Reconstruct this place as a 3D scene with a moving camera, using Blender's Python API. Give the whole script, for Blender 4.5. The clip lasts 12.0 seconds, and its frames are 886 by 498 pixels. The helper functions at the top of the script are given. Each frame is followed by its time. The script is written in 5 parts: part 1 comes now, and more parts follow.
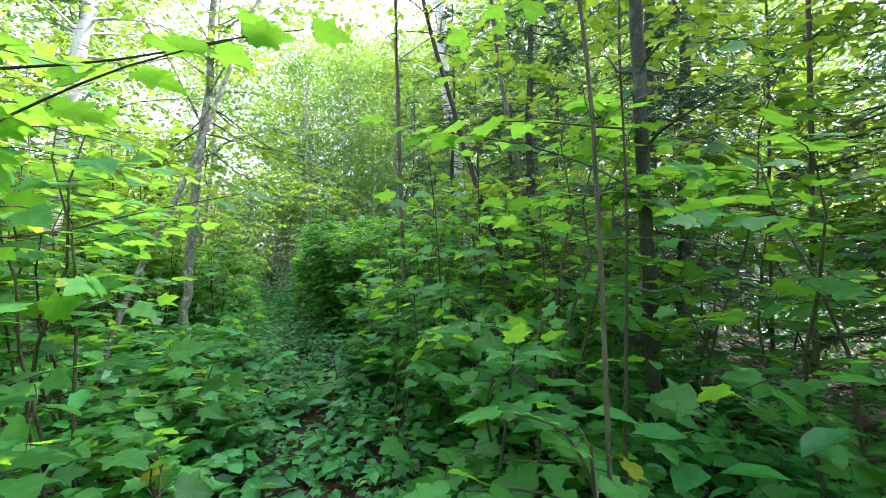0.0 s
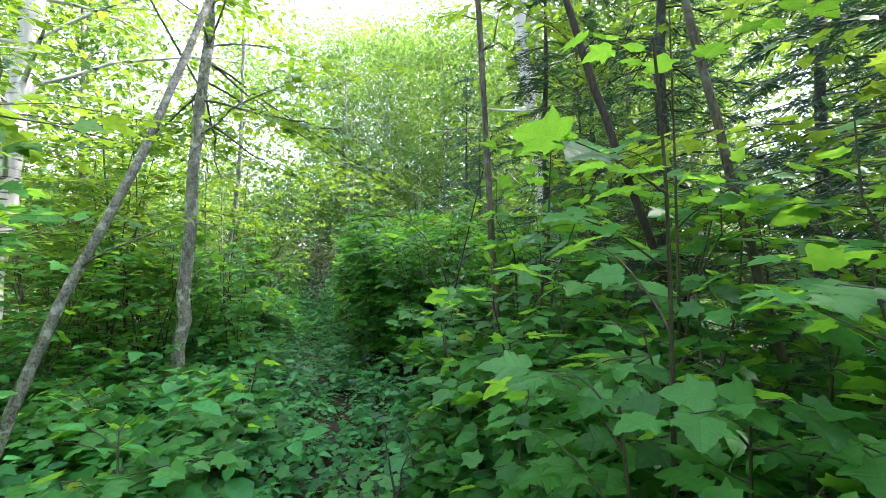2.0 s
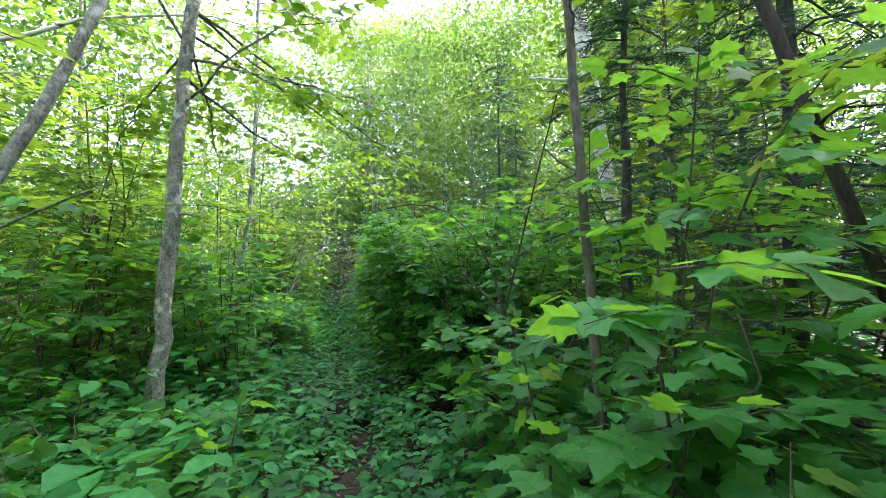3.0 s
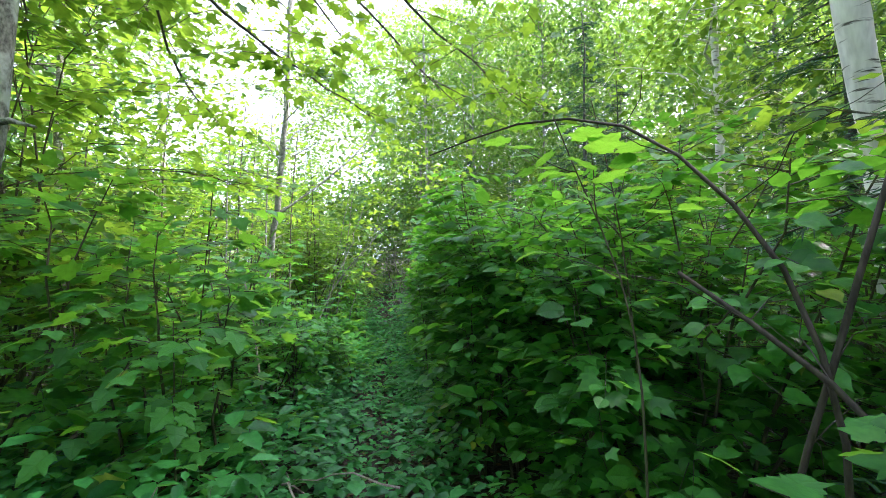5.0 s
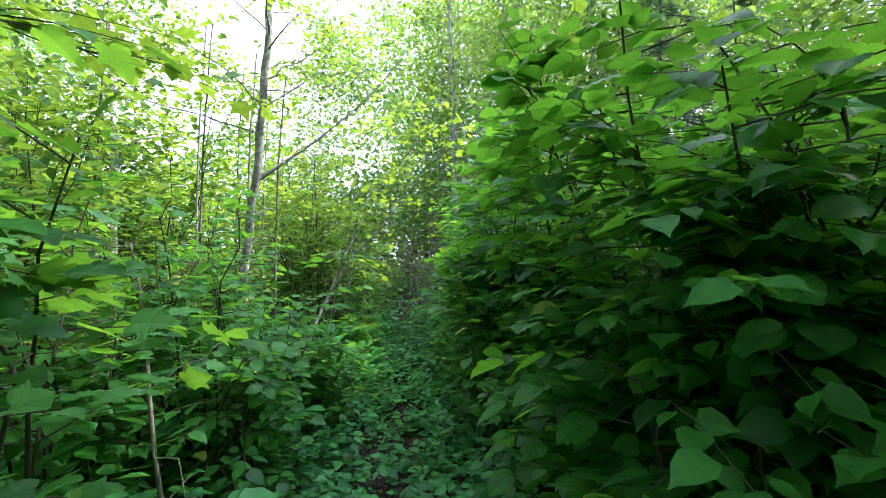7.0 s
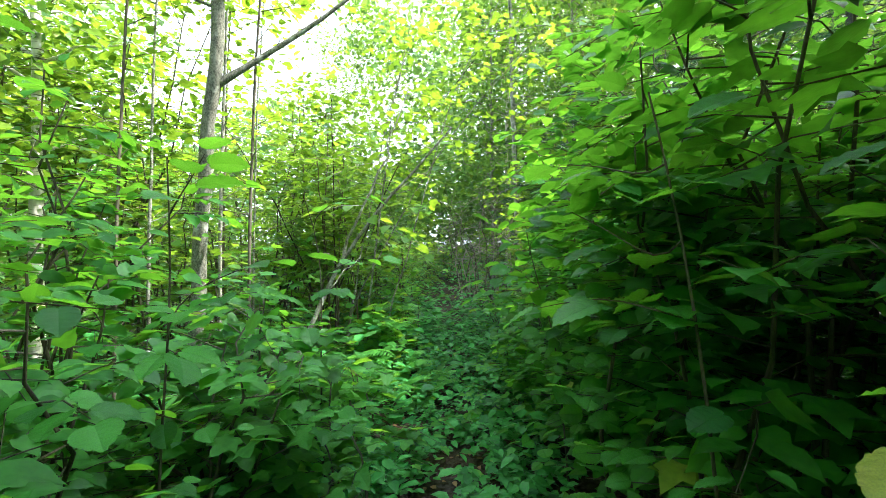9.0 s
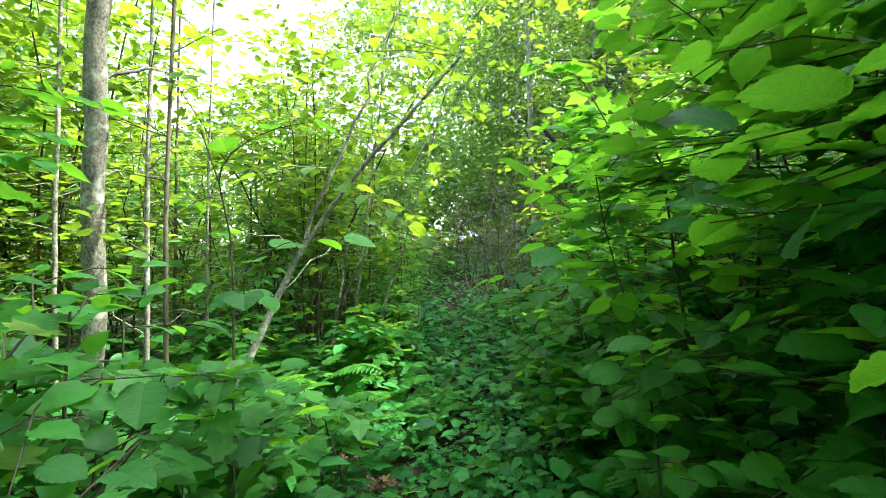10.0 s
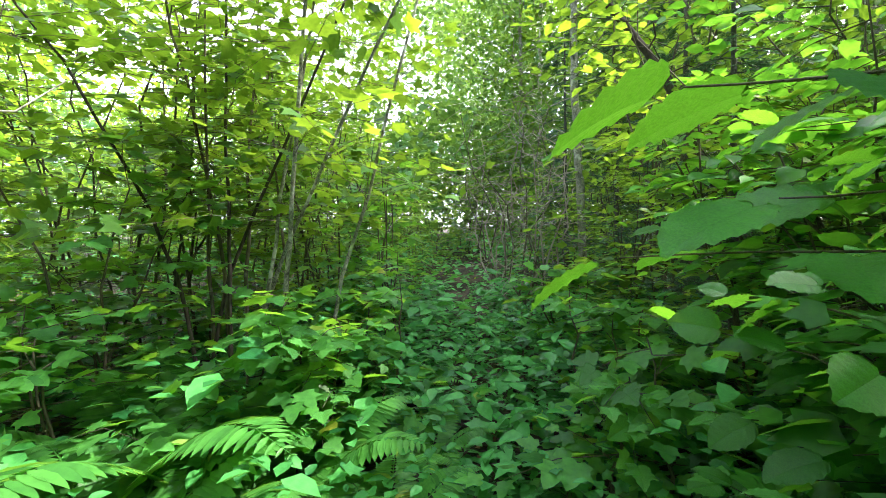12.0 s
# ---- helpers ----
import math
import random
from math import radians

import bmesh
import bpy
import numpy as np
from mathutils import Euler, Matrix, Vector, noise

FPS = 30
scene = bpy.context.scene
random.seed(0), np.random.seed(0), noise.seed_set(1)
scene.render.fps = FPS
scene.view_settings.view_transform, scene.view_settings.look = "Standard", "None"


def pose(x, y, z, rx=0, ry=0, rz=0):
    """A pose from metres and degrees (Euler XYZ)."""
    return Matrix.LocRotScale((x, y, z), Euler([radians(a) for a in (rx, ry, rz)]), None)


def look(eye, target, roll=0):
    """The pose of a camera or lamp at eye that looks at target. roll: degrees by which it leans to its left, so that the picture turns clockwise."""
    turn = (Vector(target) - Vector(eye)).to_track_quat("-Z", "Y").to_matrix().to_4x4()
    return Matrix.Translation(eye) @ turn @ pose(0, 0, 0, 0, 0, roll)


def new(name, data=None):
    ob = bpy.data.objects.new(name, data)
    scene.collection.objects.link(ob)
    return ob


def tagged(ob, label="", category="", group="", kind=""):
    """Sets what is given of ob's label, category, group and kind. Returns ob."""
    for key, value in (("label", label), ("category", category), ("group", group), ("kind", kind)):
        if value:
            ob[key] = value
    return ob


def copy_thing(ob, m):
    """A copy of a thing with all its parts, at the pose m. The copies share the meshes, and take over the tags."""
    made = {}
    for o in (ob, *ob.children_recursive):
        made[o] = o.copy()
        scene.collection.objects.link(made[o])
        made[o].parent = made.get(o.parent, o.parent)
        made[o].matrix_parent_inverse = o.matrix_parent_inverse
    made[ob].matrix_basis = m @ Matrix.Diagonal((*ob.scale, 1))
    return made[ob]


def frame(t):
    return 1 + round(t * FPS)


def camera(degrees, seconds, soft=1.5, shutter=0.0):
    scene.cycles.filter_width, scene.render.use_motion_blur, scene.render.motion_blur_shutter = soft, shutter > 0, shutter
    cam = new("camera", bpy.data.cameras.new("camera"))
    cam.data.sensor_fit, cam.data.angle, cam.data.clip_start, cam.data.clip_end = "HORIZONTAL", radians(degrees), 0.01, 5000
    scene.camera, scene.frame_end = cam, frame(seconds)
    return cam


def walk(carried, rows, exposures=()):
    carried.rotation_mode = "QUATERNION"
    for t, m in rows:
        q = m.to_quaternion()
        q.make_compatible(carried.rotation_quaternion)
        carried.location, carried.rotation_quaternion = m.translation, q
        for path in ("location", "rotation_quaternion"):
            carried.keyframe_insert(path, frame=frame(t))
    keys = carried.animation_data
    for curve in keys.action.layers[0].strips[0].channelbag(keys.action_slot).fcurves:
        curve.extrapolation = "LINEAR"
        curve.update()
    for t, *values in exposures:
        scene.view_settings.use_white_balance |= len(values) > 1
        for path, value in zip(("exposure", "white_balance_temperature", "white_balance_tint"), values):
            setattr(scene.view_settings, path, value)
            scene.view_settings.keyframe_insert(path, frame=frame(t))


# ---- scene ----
cam = camera(90.0, 12.0, soft=0.6)
PATH = [
    (0.0, (0.000, 0.000, 1.500), (0.000, 2.000, 1.500), 0.00),
    (0.5, (-0.162, 0.462, 1.602), (-0.144, 2.462, 1.571), -0.00),
    (1.0, (-0.247, 0.851, 1.530), (-0.296, 2.851, 1.519), -0.10),
    (1.5, (-0.389, 1.422, 1.573), (-0.522, 3.418, 1.562), -0.60),
    (2.0, (-0.521, 1.914, 1.596), (-0.706, 3.905, 1.582), -0.90),
    (2.5, (-0.650, 2.435, 1.586), (-0.884, 4.422, 1.582), -1.10),
    (3.0, (-0.828, 2.934, 1.526), (-1.117, 4.913, 1.533), -1.30),
    (5.0, (-1.565, 5.043, 1.376), (-2.081, 6.974, 1.434), -0.87),
    (5.5, (-1.796, 5.533, 1.301), (-2.265, 7.476, 1.365), -0.72),
    (6.0, (-1.994, 6.019, 1.228), (-2.480, 7.958, 1.292), -0.70),
    (6.5, (-2.210, 6.541, 1.194), (-2.734, 8.470, 1.262), -0.76),
    (7.0, (-2.413, 7.014, 1.181), (-3.004, 8.923, 1.240), -0.99),
    (7.5, (-2.615, 7.517, 1.146), (-3.223, 9.422, 1.174), -1.08),
    (9.5, (-3.556, 9.561, 0.931), (-4.343, 11.399, 0.929), -0.54),
    (10.0, (-3.747, 10.070, 0.902), (-4.532, 11.910, 0.884), -0.55),
    (10.5, (-3.920, 10.556, 0.865), (-4.733, 12.384, 0.868), -0.64),
    (11.0, (-4.115, 11.036, 0.791), (-4.954, 12.852, 0.773), -0.64),
    (11.5, (-4.337, 11.549, 0.665), (-5.172, 13.365, 0.629), -0.84),
    (12.0, (-4.497, 12.043, 0.593), (-5.336, 13.857, 0.526), -0.94),
]
walk(cam, [(t, look(eye, target, roll)) for t, eye, target, roll in PATH],
     exposures=[(0.0, 2.85, 5600, 22), (1.0, 2.75, 5600, 27), (1.5, 2.85, 5550, 27), (3.2, 2.8, 5550, 27), (5.0, 2.8, 5550, 25), (6.5, 2.75, 5450, 27), (7.5, 2.4, 5450, 24), (9.5, 3.05, 5950, 8), (10.5, 2.95, 6050, 6), (11.2, 3.1, 6050, 14), (12.0, 3.15, 6000, 18)])

# ---- world and light ----
SUN_ELEVATION, SUN_AZIMUTH = 49.0, 58.0      # degrees; azimuth from +y, towards +x
world = bpy.data.worlds.new("world")
scene.world = world
world.use_nodes = True
wn = world.node_tree.nodes
sky = wn.new("ShaderNodeTexSky")
sky.sky_type = "NISHITA"
sky.sun_disc = False
sky.sun_elevation = radians(SUN_ELEVATION)
sky.sun_rotation = radians(SUN_AZIMUTH)
sky.dust_density = 4.0
sky.air_density = 0.7
haze = wn.new("ShaderNodeHueSaturation")      # a thin bright haze takes most of the blue out of the sky
haze.inputs["Saturation"].default_value = 0.35
world.node_tree.links.new(sky.outputs[0], haze.inputs["Color"])
veil = wn.new("ShaderNodeMix")                 # thin high cloud, even over the whole sky
veil.data_type = "RGBA"
veil.inputs["Factor"].default_value = 0.45
veil.inputs[7].default_value = (5.6, 5.9, 6.2, 1)
world.node_tree.links.new(haze.outputs[0], veil.inputs[6])
world.node_tree.links.new(veil.outputs[2], wn["Background"].inputs["Color"])
wn["Background"].inputs["Strength"].default_value = 0.15
sun = new("sun", bpy.data.lights.new("sun", "SUN"))
sun.data.energy = 2.8
sun.data.angle = radians(2.5)
sun.data.color = (1.0, 0.88, 0.68)
a, e = radians(SUN_AZIMUTH), radians(SUN_ELEVATION)
sun.matrix_world = look((math.sin(a) * math.cos(e) * 50, math.cos(a) * math.cos(e) * 50, math.sin(e) * 50), (0, 0, 0))


# ---- materials ----
def material(name):
    m = bpy.data.materials.new(name)
    m.use_nodes = True
    return m, m.node_tree.nodes, m.node_tree.links, m.node_tree.nodes["Principled BSDF"]


def ramp(nodes, stops):
    r = nodes.new("ShaderNodeValToRGB")
    el = r.color_ramp.elements
    while len(el) < len(stops):
        el.new(0.5)
    for q, (pos, col) in zip(el, stops):
        q.position, q.color = pos, (*col, 1)
    return r


def leaf_material(name, dark, light, thin, through_share=0.45, rough=0.42, yellow=(0.35, 0.33, 0.03), gloss=0.32):
    """Two-sided leaf: glossy face, light coming through, veins and blotches, leaf-to-leaf variation."""
    m, n, l, bsdf = material(name)
    geo = n.new("ShaderNodeNewGeometry")
    col = ramp(n, [(0.0, dark), (0.55, light), (0.99, tuple(c * 1.15 for c in light)), (1.0, yellow)])
    info = n.new("ShaderNodeObjectInfo")
    add = n.new("ShaderNodeMath")
    frac = n.new("ShaderNodeMath")
    frac.operation = "FRACT"
    l.new(geo.outputs["Random Per Island"], add.inputs[0])
    l.new(info.outputs["Random"], add.inputs[1])
    l.new(add.outputs[0], frac.inputs[0])
    l.new(frac.outputs[0], col.inputs[0])
    tex = n.new("ShaderNodeTexCoord")
    spots = n.new("ShaderNodeTexNoise")
    spots.inputs["Scale"].default_value = 38.0
    spots.inputs["Detail"].default_value = 4.0
    l.new(tex.outputs["Object"], spots.inputs["Vector"])
    mott = ramp(n, [(0.3, (0.78, 0.8, 0.8)), (0.65, (1.08, 1.06, 1.0))])
    l.new(spots.outputs[0], mott.inputs[0])
    mix = n.new("ShaderNodeMix")
    mix.data_type, mix.blend_type = "RGBA", "MULTIPLY"
    mix.inputs["Factor"].default_value = 1.0
    l.new(col.outputs[0], mix.inputs[6])
    l.new(mott.outputs[0], mix.inputs[7])
    l.new(mix.outputs[2], bsdf.inputs["Base Color"])
    bsdf.inputs["Roughness"].default_value = rough
    bsdf.inputs["Specular IOR Level"].default_value = gloss
    bump = n.new("ShaderNodeBump")
    bump.inputs["Strength"].default_value = 0.25
    bump.inputs["Distance"].default_value = 0.004
    fine = n.new("ShaderNodeTexNoise")
    fine.inputs["Scale"].default_value = 120.0
    l.new(tex.outputs["Object"], fine.inputs["Vector"])
    l.new(fine.outputs[0], bump.inputs["Height"])
    l.new(bump.outputs[0], bsdf.inputs["Normal"])
    tr = n.new("ShaderNodeBsdfTranslucent")
    tmix = n.new("ShaderNodeMix")
    tmix.data_type, tmix.blend_type = "RGBA", "MULTIPLY"
    tmix.inputs["Factor"].default_value = 1.0
    tmix.inputs[7].default_value = (*thin, 1)
    each = ramp(n, [(0.0, (0.62, 0.66, 0.7)), (1.0, (1.12, 1.08, 1.0))])
    l.new(frac.outputs[0], each.inputs[0])
    vary = n.new("ShaderNodeMix")
    vary.data_type, vary.blend_type = "RGBA", "MULTIPLY"
    vary.inputs["Factor"].default_value = 1.0
    l.new(mott.outputs[0], vary.inputs[6])
    l.new(each.outputs[0], vary.inputs[7])
    l.new(vary.outputs[2], tmix.inputs[6])
    l.new(tmix.outputs[2], tr.inputs["Color"])
    sh = n.new("ShaderNodeMixShader")
    sh.inputs[0].default_value = through_share
    l.new(bsdf.outputs[0], sh.inputs[1])
    l.new(tr.outputs[0], sh.inputs[2])
    l.new(sh.outputs[0], n["Material Output"].inputs["Surface"])
    return m


def bark_material(name, dark, light, patch=None, stretch=0.25, scale=14.0, bump_depth=0.012, marks=None):
    m, n, l, bsdf = material(name)
    tex = n.new("ShaderNodeTexCoord")
    mp = n.new("ShaderNodeMapping")
    mp.inputs["Scale"].default_value = (1, 1, stretch)
    grain = n.new("ShaderNodeTexNoise")
    grain.inputs["Scale"].default_value = scale * 5
    grain.inputs["Detail"].default_value = 5.0
    l.new(mp.outputs[0], grain.inputs["Vector"])
    l.new(tex.outputs["Object"], mp.inputs["Vector"])
    big = n.new("ShaderNodeTexNoise")
    big.inputs["Scale"].default_value = scale
    big.inputs["Detail"].default_value = 8.0
    big.inputs["Roughness"].default_value = 0.65
    l.new(mp.outputs[0], big.inputs["Vector"])
    col = ramp(n, [(0.38, dark), (0.6, light)])
    both = n.new("ShaderNodeMath")
    both.operation = "MULTIPLY_ADD"
    both.inputs[1].default_value = 0.5
    half = n.new("ShaderNodeMath")
    half.operation = "MULTIPLY"
    half.inputs[1].default_value = 0.5
    l.new(grain.outputs[0], half.inputs[0])
    l.new(big.outputs[0], both.inputs[0])
    l.new(half.outputs[0], both.inputs[2])
    l.new(both.outputs[0], col.inputs[0])
    out = col.outputs[0]
    if patch:
        lichen = n.new("ShaderNodeTexNoise")
        lichen.inputs["Scale"].default_value = 13.0
        lichen.inputs["Detail"].default_value = 6.0
        l.new(tex.outputs["Object"], lichen.inputs["Vector"])
        r = ramp(n, [(0.56, (0, 0, 0)), (0.66, (1, 1, 1))])
        l.new(lichen.outputs[0], r.inputs[0])
        mx = n.new("ShaderNodeMix")
        mx.data_type = "RGBA"
        l.new(r.outputs[0], mx.inputs["Factor"])
        l.new(out, mx.inputs[6])
        mx.inputs[7].default_value = (*patch, 1)
        out = mx.outputs[2]
    if marks:
        mp2 = n.new("ShaderNodeMapping")
        mp2.inputs["Scale"].default_value = (0.9, 0.9, 7.0)
        l.new(tex.outputs["Object"], mp2.inputs["Vector"])
        band = n.new("ShaderNodeTexNoise")
        band.inputs["Scale"].default_value = 5.0
        band.inputs["Detail"].default_value = 3.0
        l.new(mp2.outputs[0], band.inputs["Vector"])
        r = ramp(n, [(0.6, (0, 0, 0)), (0.67, (1, 1, 1))])
        l.new(band.outputs[0], r.inputs[0])
        mx = n.new("ShaderNodeMix")
        mx.data_type = "RGBA"
        l.new(r.outputs[0], mx.inputs["Factor"])
        l.new(out, mx.inputs[6])
        mx.inputs[7].default_value = (*marks, 1)
        out = mx.outputs[2]
    l.new(out, bsdf.inputs["Base Color"])
    bsdf.inputs["Roughness"].default_value = 0.85
    bump = n.new("ShaderNodeBump")
    bump.inputs["Strength"].default_value = 0.8
    bump.inputs["Distance"].default_value = bump_depth
    l.new(big.outputs[0], bump.inputs["Height"])
    l.new(bump.outputs[0], bsdf.inputs["Normal"])
    return m


def soil_material():
    m, n, l, bsdf = material("forest_soil")
    tex = n.new("ShaderNodeTexCoord")
    big = n.new("ShaderNodeTexNoise")
    big.inputs["Scale"].default_value = 2.2
    big.inputs["Detail"].default_value = 10.0
    l.new(tex.outputs["Object"], big.inputs["Vector"])
    col = ramp(n, [(0.32, (0.018, 0.014, 0.009)), (0.55, (0.045, 0.034, 0.02)), (0.75, (0.09, 0.068, 0.042))])
    l.new(big.outputs[0], col.inputs[0])
    cell = n.new("ShaderNodeTexVoronoi")
    cell.inputs["Scale"].default_value = 28.0
    l.new(tex.outputs["Object"], cell.inputs["Vector"])
    r = ramp(n, [(0.0, (0.6, 0.55, 0.5)), (1.0, (1.3, 1.2, 1.1))])
    l.new(cell.outputs["Color"], r.inputs[0])
    mx = n.new("ShaderNodeMix")
    mx.data_type, mx.blend_type = "RGBA", "MULTIPLY"
    mx.inputs["Factor"].default_value = 0.8
    l.new(col.outputs[0], mx.inputs[6])
    l.new(r.outputs[0], mx.inputs[7])
    l.new(mx.outputs[2], bsdf.inputs["Base Color"])
    bsdf.inputs["Roughness"].default_value = 0.95
    bump = n.new("ShaderNodeBump")
    bump.inputs["Strength"].default_value = 0.9
    bump.inputs["Distance"].default_value = 0.03
    l.new(cell.outputs["Distance"], bump.inputs["Height"])
    l.new(bump.outputs[0], bsdf.inputs["Normal"])
    return m


M_MAPLE = leaf_material("maple_leaf", (0.02, 0.105, 0.028), (0.068, 0.24, 0.055), (0.29, 0.62, 0.035), 0.52)
M_HAZEL = leaf_material("hazel_leaf", (0.014, 0.09, 0.022), (0.054, 0.215, 0.04), (0.23, 0.58, 0.03), 0.48)
M_HERB = leaf_material("herb_leaf", (0.014, 0.095, 0.03), (0.055, 0.245, 0.062), (0.17, 0.5, 0.06), 0.3, 0.4, gloss=0.24)
M_CANOPY = leaf_material("canopy_leaf", (0.03, 0.11, 0.018), (0.075, 0.195, 0.034), (0.32, 0.52, 0.03), 0.5)
M_FAR = leaf_material("aspen_leaf", (0.03, 0.11, 0.034), (0.07, 0.185, 0.052), (0.26, 0.44, 0.06), 0.48)
M_FERN = leaf_material("fern_leaf", (0.03, 0.14, 0.028), (0.06, 0.22, 0.042), (0.24, 0.55, 0.05), 0.45)
M_NEEDLE = leaf_material("spruce_needle", (0.022, 0.062, 0.036), (0.042, 0.112, 0.058), (0.08, 0.2, 0.07), 0.2, 0.5, (0.05, 0.09, 0.03))
M_DEAD = leaf_material("dead_leaf", (0.10, 0.055, 0.025), (0.24, 0.15, 0.08), (0.2, 0.1, 0.04), 0.2, 0.7, (0.3, 0.22, 0.12))
M_GREY = bark_material("grey_bark", (0.055, 0.056, 0.045), (0.26, 0.265, 0.22), patch=(0.4, 0.42, 0.37), stretch=0.7, scale=20)
M_BROWN = bark_material("brown_bark", (0.045, 0.04, 0.028), (0.13, 0.115, 0.08), patch=(0.13, 0.14, 0.115))
M_DARK = bark_material("dark_bark", (0.018, 0.014, 0.011), (0.06, 0.048, 0.04))
M_SPRUCE = bark_material("spruce_bark", (0.024, 0.027, 0.022), (0.068, 0.073, 0.06), patch=(0.09, 0.105, 0.085), stretch=0.6, scale=22)
M_BIRCH = bark_material("birch_bark", (0.48, 0.46, 0.43), (0.72, 0.70, 0.66), marks=(0.07, 0.06, 0.055), scale=5, bump_depth=0.004)
M_TWIG = bark_material("twig_bark", (0.035, 0.03, 0.02), (0.09, 0.085, 0.05), scale=40)
M_DRY = bark_material("dry_wood", (0.14, 0.12, 0.10), (0.34, 0.30, 0.26), scale=30)
M_SOIL = soil_material()

# ---- geometry helpers ----
RNG = np.random.default_rng(7)


def fast_mesh(name, verts, faces):
    """A mesh from a vertex array and an (n, k) index array."""
    me = bpy.data.meshes.new(name)
    verts = np.ascontiguousarray(verts, np.float32)
    faces = np.ascontiguousarray(faces, np.int32)
    k = faces.shape[1]
    me.vertices.add(len(verts))
    me.vertices.foreach_set("co", verts.ravel())
    me.loops.add(faces.size)
    me.loops.foreach_set("vertex_index", faces.ravel())
    me.polygons.add(len(faces))
    me.polygons.foreach_set("loop_start", np.arange(0, faces.size, k, dtype=np.int32))
    me.polygons.foreach_set("use_smooth", np.ones(len(faces), bool))
    me.update(calc_edges=True)
    return me


def part(name, geo, mat, parent=None, label=""):
    verts, faces = geo
    me = fast_mesh(name, verts, faces)
    me.materials.append(mat)
    ob = new(name, me)
    if parent is not None:
        ob.parent = parent
    return tagged(ob, label)


def unit(v):
    return v / np.maximum(np.linalg.norm(v, axis=-1, keepdims=True), 1e-9)


def fan(outline, fold, droop):
    """A leaf blade from half an outline (x, y): both halves meet at the midrib, folded up and drooping to the tip."""
    right = [(x, y) for x, y in outline if x > 1e-6]
    tip = outline[-1]
    mid = [(0.0, 0.0), (0.0, tip[1] * 0.45), tip]
    co, tri = [], []
    for x, y in mid:
        co.append((x, y, -droop * y * y))
    for side in (1, -1):
        ids = []
        for x, y in right:
            ids.append(len(co))
            co.append((side * x, y, fold * x - droop * (y * y + 0.8 * x * x)))
        chain = [0] + ids + [2]
        for p, q in zip(chain, chain[1:]):
            f = (1, p, q)
            tri.append(f if side == 1 else (f[0], f[2], f[1]))
    return np.array(co, float), np.array(tri, int)


MAPLE = fan([(0.16, -0.10), (0.44, 0.02), (0.36, 0.20), (0.58, 0.50), (0.30, 0.50), (0.20, 0.78), (0.0, 1.0)], 0.12, 0.16)
HAZEL = fan([(0.20, -0.05), (0.38, 0.16), (0.44, 0.42), (0.33, 0.70), (0.16, 0.88), (0.0, 1.0)], 0.18, 0.22)
OVAL = fan([(0.22, 0.2), (0.27, 0.5), (0.14, 0.82), (0.0, 1.0)], 0.2, 0.2)
MAPLE_LO = fan([(0.42, 0.02), (0.34, 0.2), (0.56, 0.5), (0.24, 0.56), (0.0, 1.0)], 0.12, 0.16)
HAZEL_LO = fan([(0.25, 0.0), (0.39, 0.34), (0.27, 0.68), (0.07, 0.9), (0.0, 1.06)], 0.18, 0.24)
LOBE_LO = fan([(0.30, -0.02), (0.40, 0.2), (0.54, 0.56), (0.27, 0.56), (0.0, 1.04)], 0.16, 0.24)
FOUR = (np.array([(0, 0, 0), (0.3, 0.32, 0.07), (0.24, 0.7, 0.02), (0, 1, -0.14), (-0.24, 0.7, 0.02), (-0.3, 0.32, 0.07)], float),
        np.array([(0, 1, 2), (0, 2, 3), (0, 3, 4), (0, 4, 5)], int))


def toothed(outline, teeth, depth, fold, droop):
    """A fuller blade with a toothed, slightly wavy edge and three rows across each half."""
    right = np.array([(0.0, 0.0)] + outline)
    d = np.concatenate([[0], np.cumsum(np.linalg.norm(np.diff(right, axis=0), axis=1))])
    u = np.linspace(0, d[-1], 2 * teeth + 1)
    edge = np.stack([np.interp(u, d, right[:, k]) for k in (0, 1)], 1)
    edge[1:-1:2, 0] *= 1 + depth
    edge[1:-1:2, 1] += depth * 0.25
    co, tri = [], []
    for side in (1, -1):
        rows = []
        for i, (x, y) in enumerate(edge):
            ids = []
            for f in (0.0, 0.5, 1.0):
                px, py = x * f, y + (1 - f) * x * -0.25 * (1 if 0 < i < len(edge) - 1 else 0)
                py = min(max(py, 0.0 if f == 0 else py), 1.0)
                z = fold * px * (1.4 - px) - droop * (py * py + 0.9 * px * px) + 0.02 * math.sin(i * 2.1 + f * 3) * f
                ids.append(len(co))
                co.append((side * px, py, z))
            rows.append(ids)
        for p, q in zip(rows, rows[1:]):
            for k in (0, 1):
                fs = [(p[k], p[k + 1], q[k + 1]), (p[k], q[k + 1], q[k])]
                tri += fs if side == 1 else [(f[0], f[2], f[1]) for f in fs]
    return np.array(co, float), np.array(tri, int)


MAPLE_HD = toothed([(0.16, -0.12), (0.30, -0.06), (0.46, 0.02), (0.40, 0.16), (0.37, 0.22), (0.50, 0.36), (0.60, 0.52), (0.44, 0.50), (0.29, 0.52), (0.22, 0.72), (0.12, 0.86), (0.0, 1.0)], 13, 0.05, 0.16, 0.16)
HAZEL_HD = toothed([(0.14, -0.06), (0.30, 0.04), (0.41, 0.24), (0.44, 0.45), (0.36, 0.68), (0.20, 0.86), (0.08, 0.94), (0.0, 1.0)], 13, 0.045, 0.2, 0.2)
SMALL = (np.array([(0, 0, 0), (0.34, 0.4, 0.06), (0, 1, -0.1), (-0.34, 0.4, 0.06)], float), np.array([(0, 1, 2), (0, 2, 3)], int))
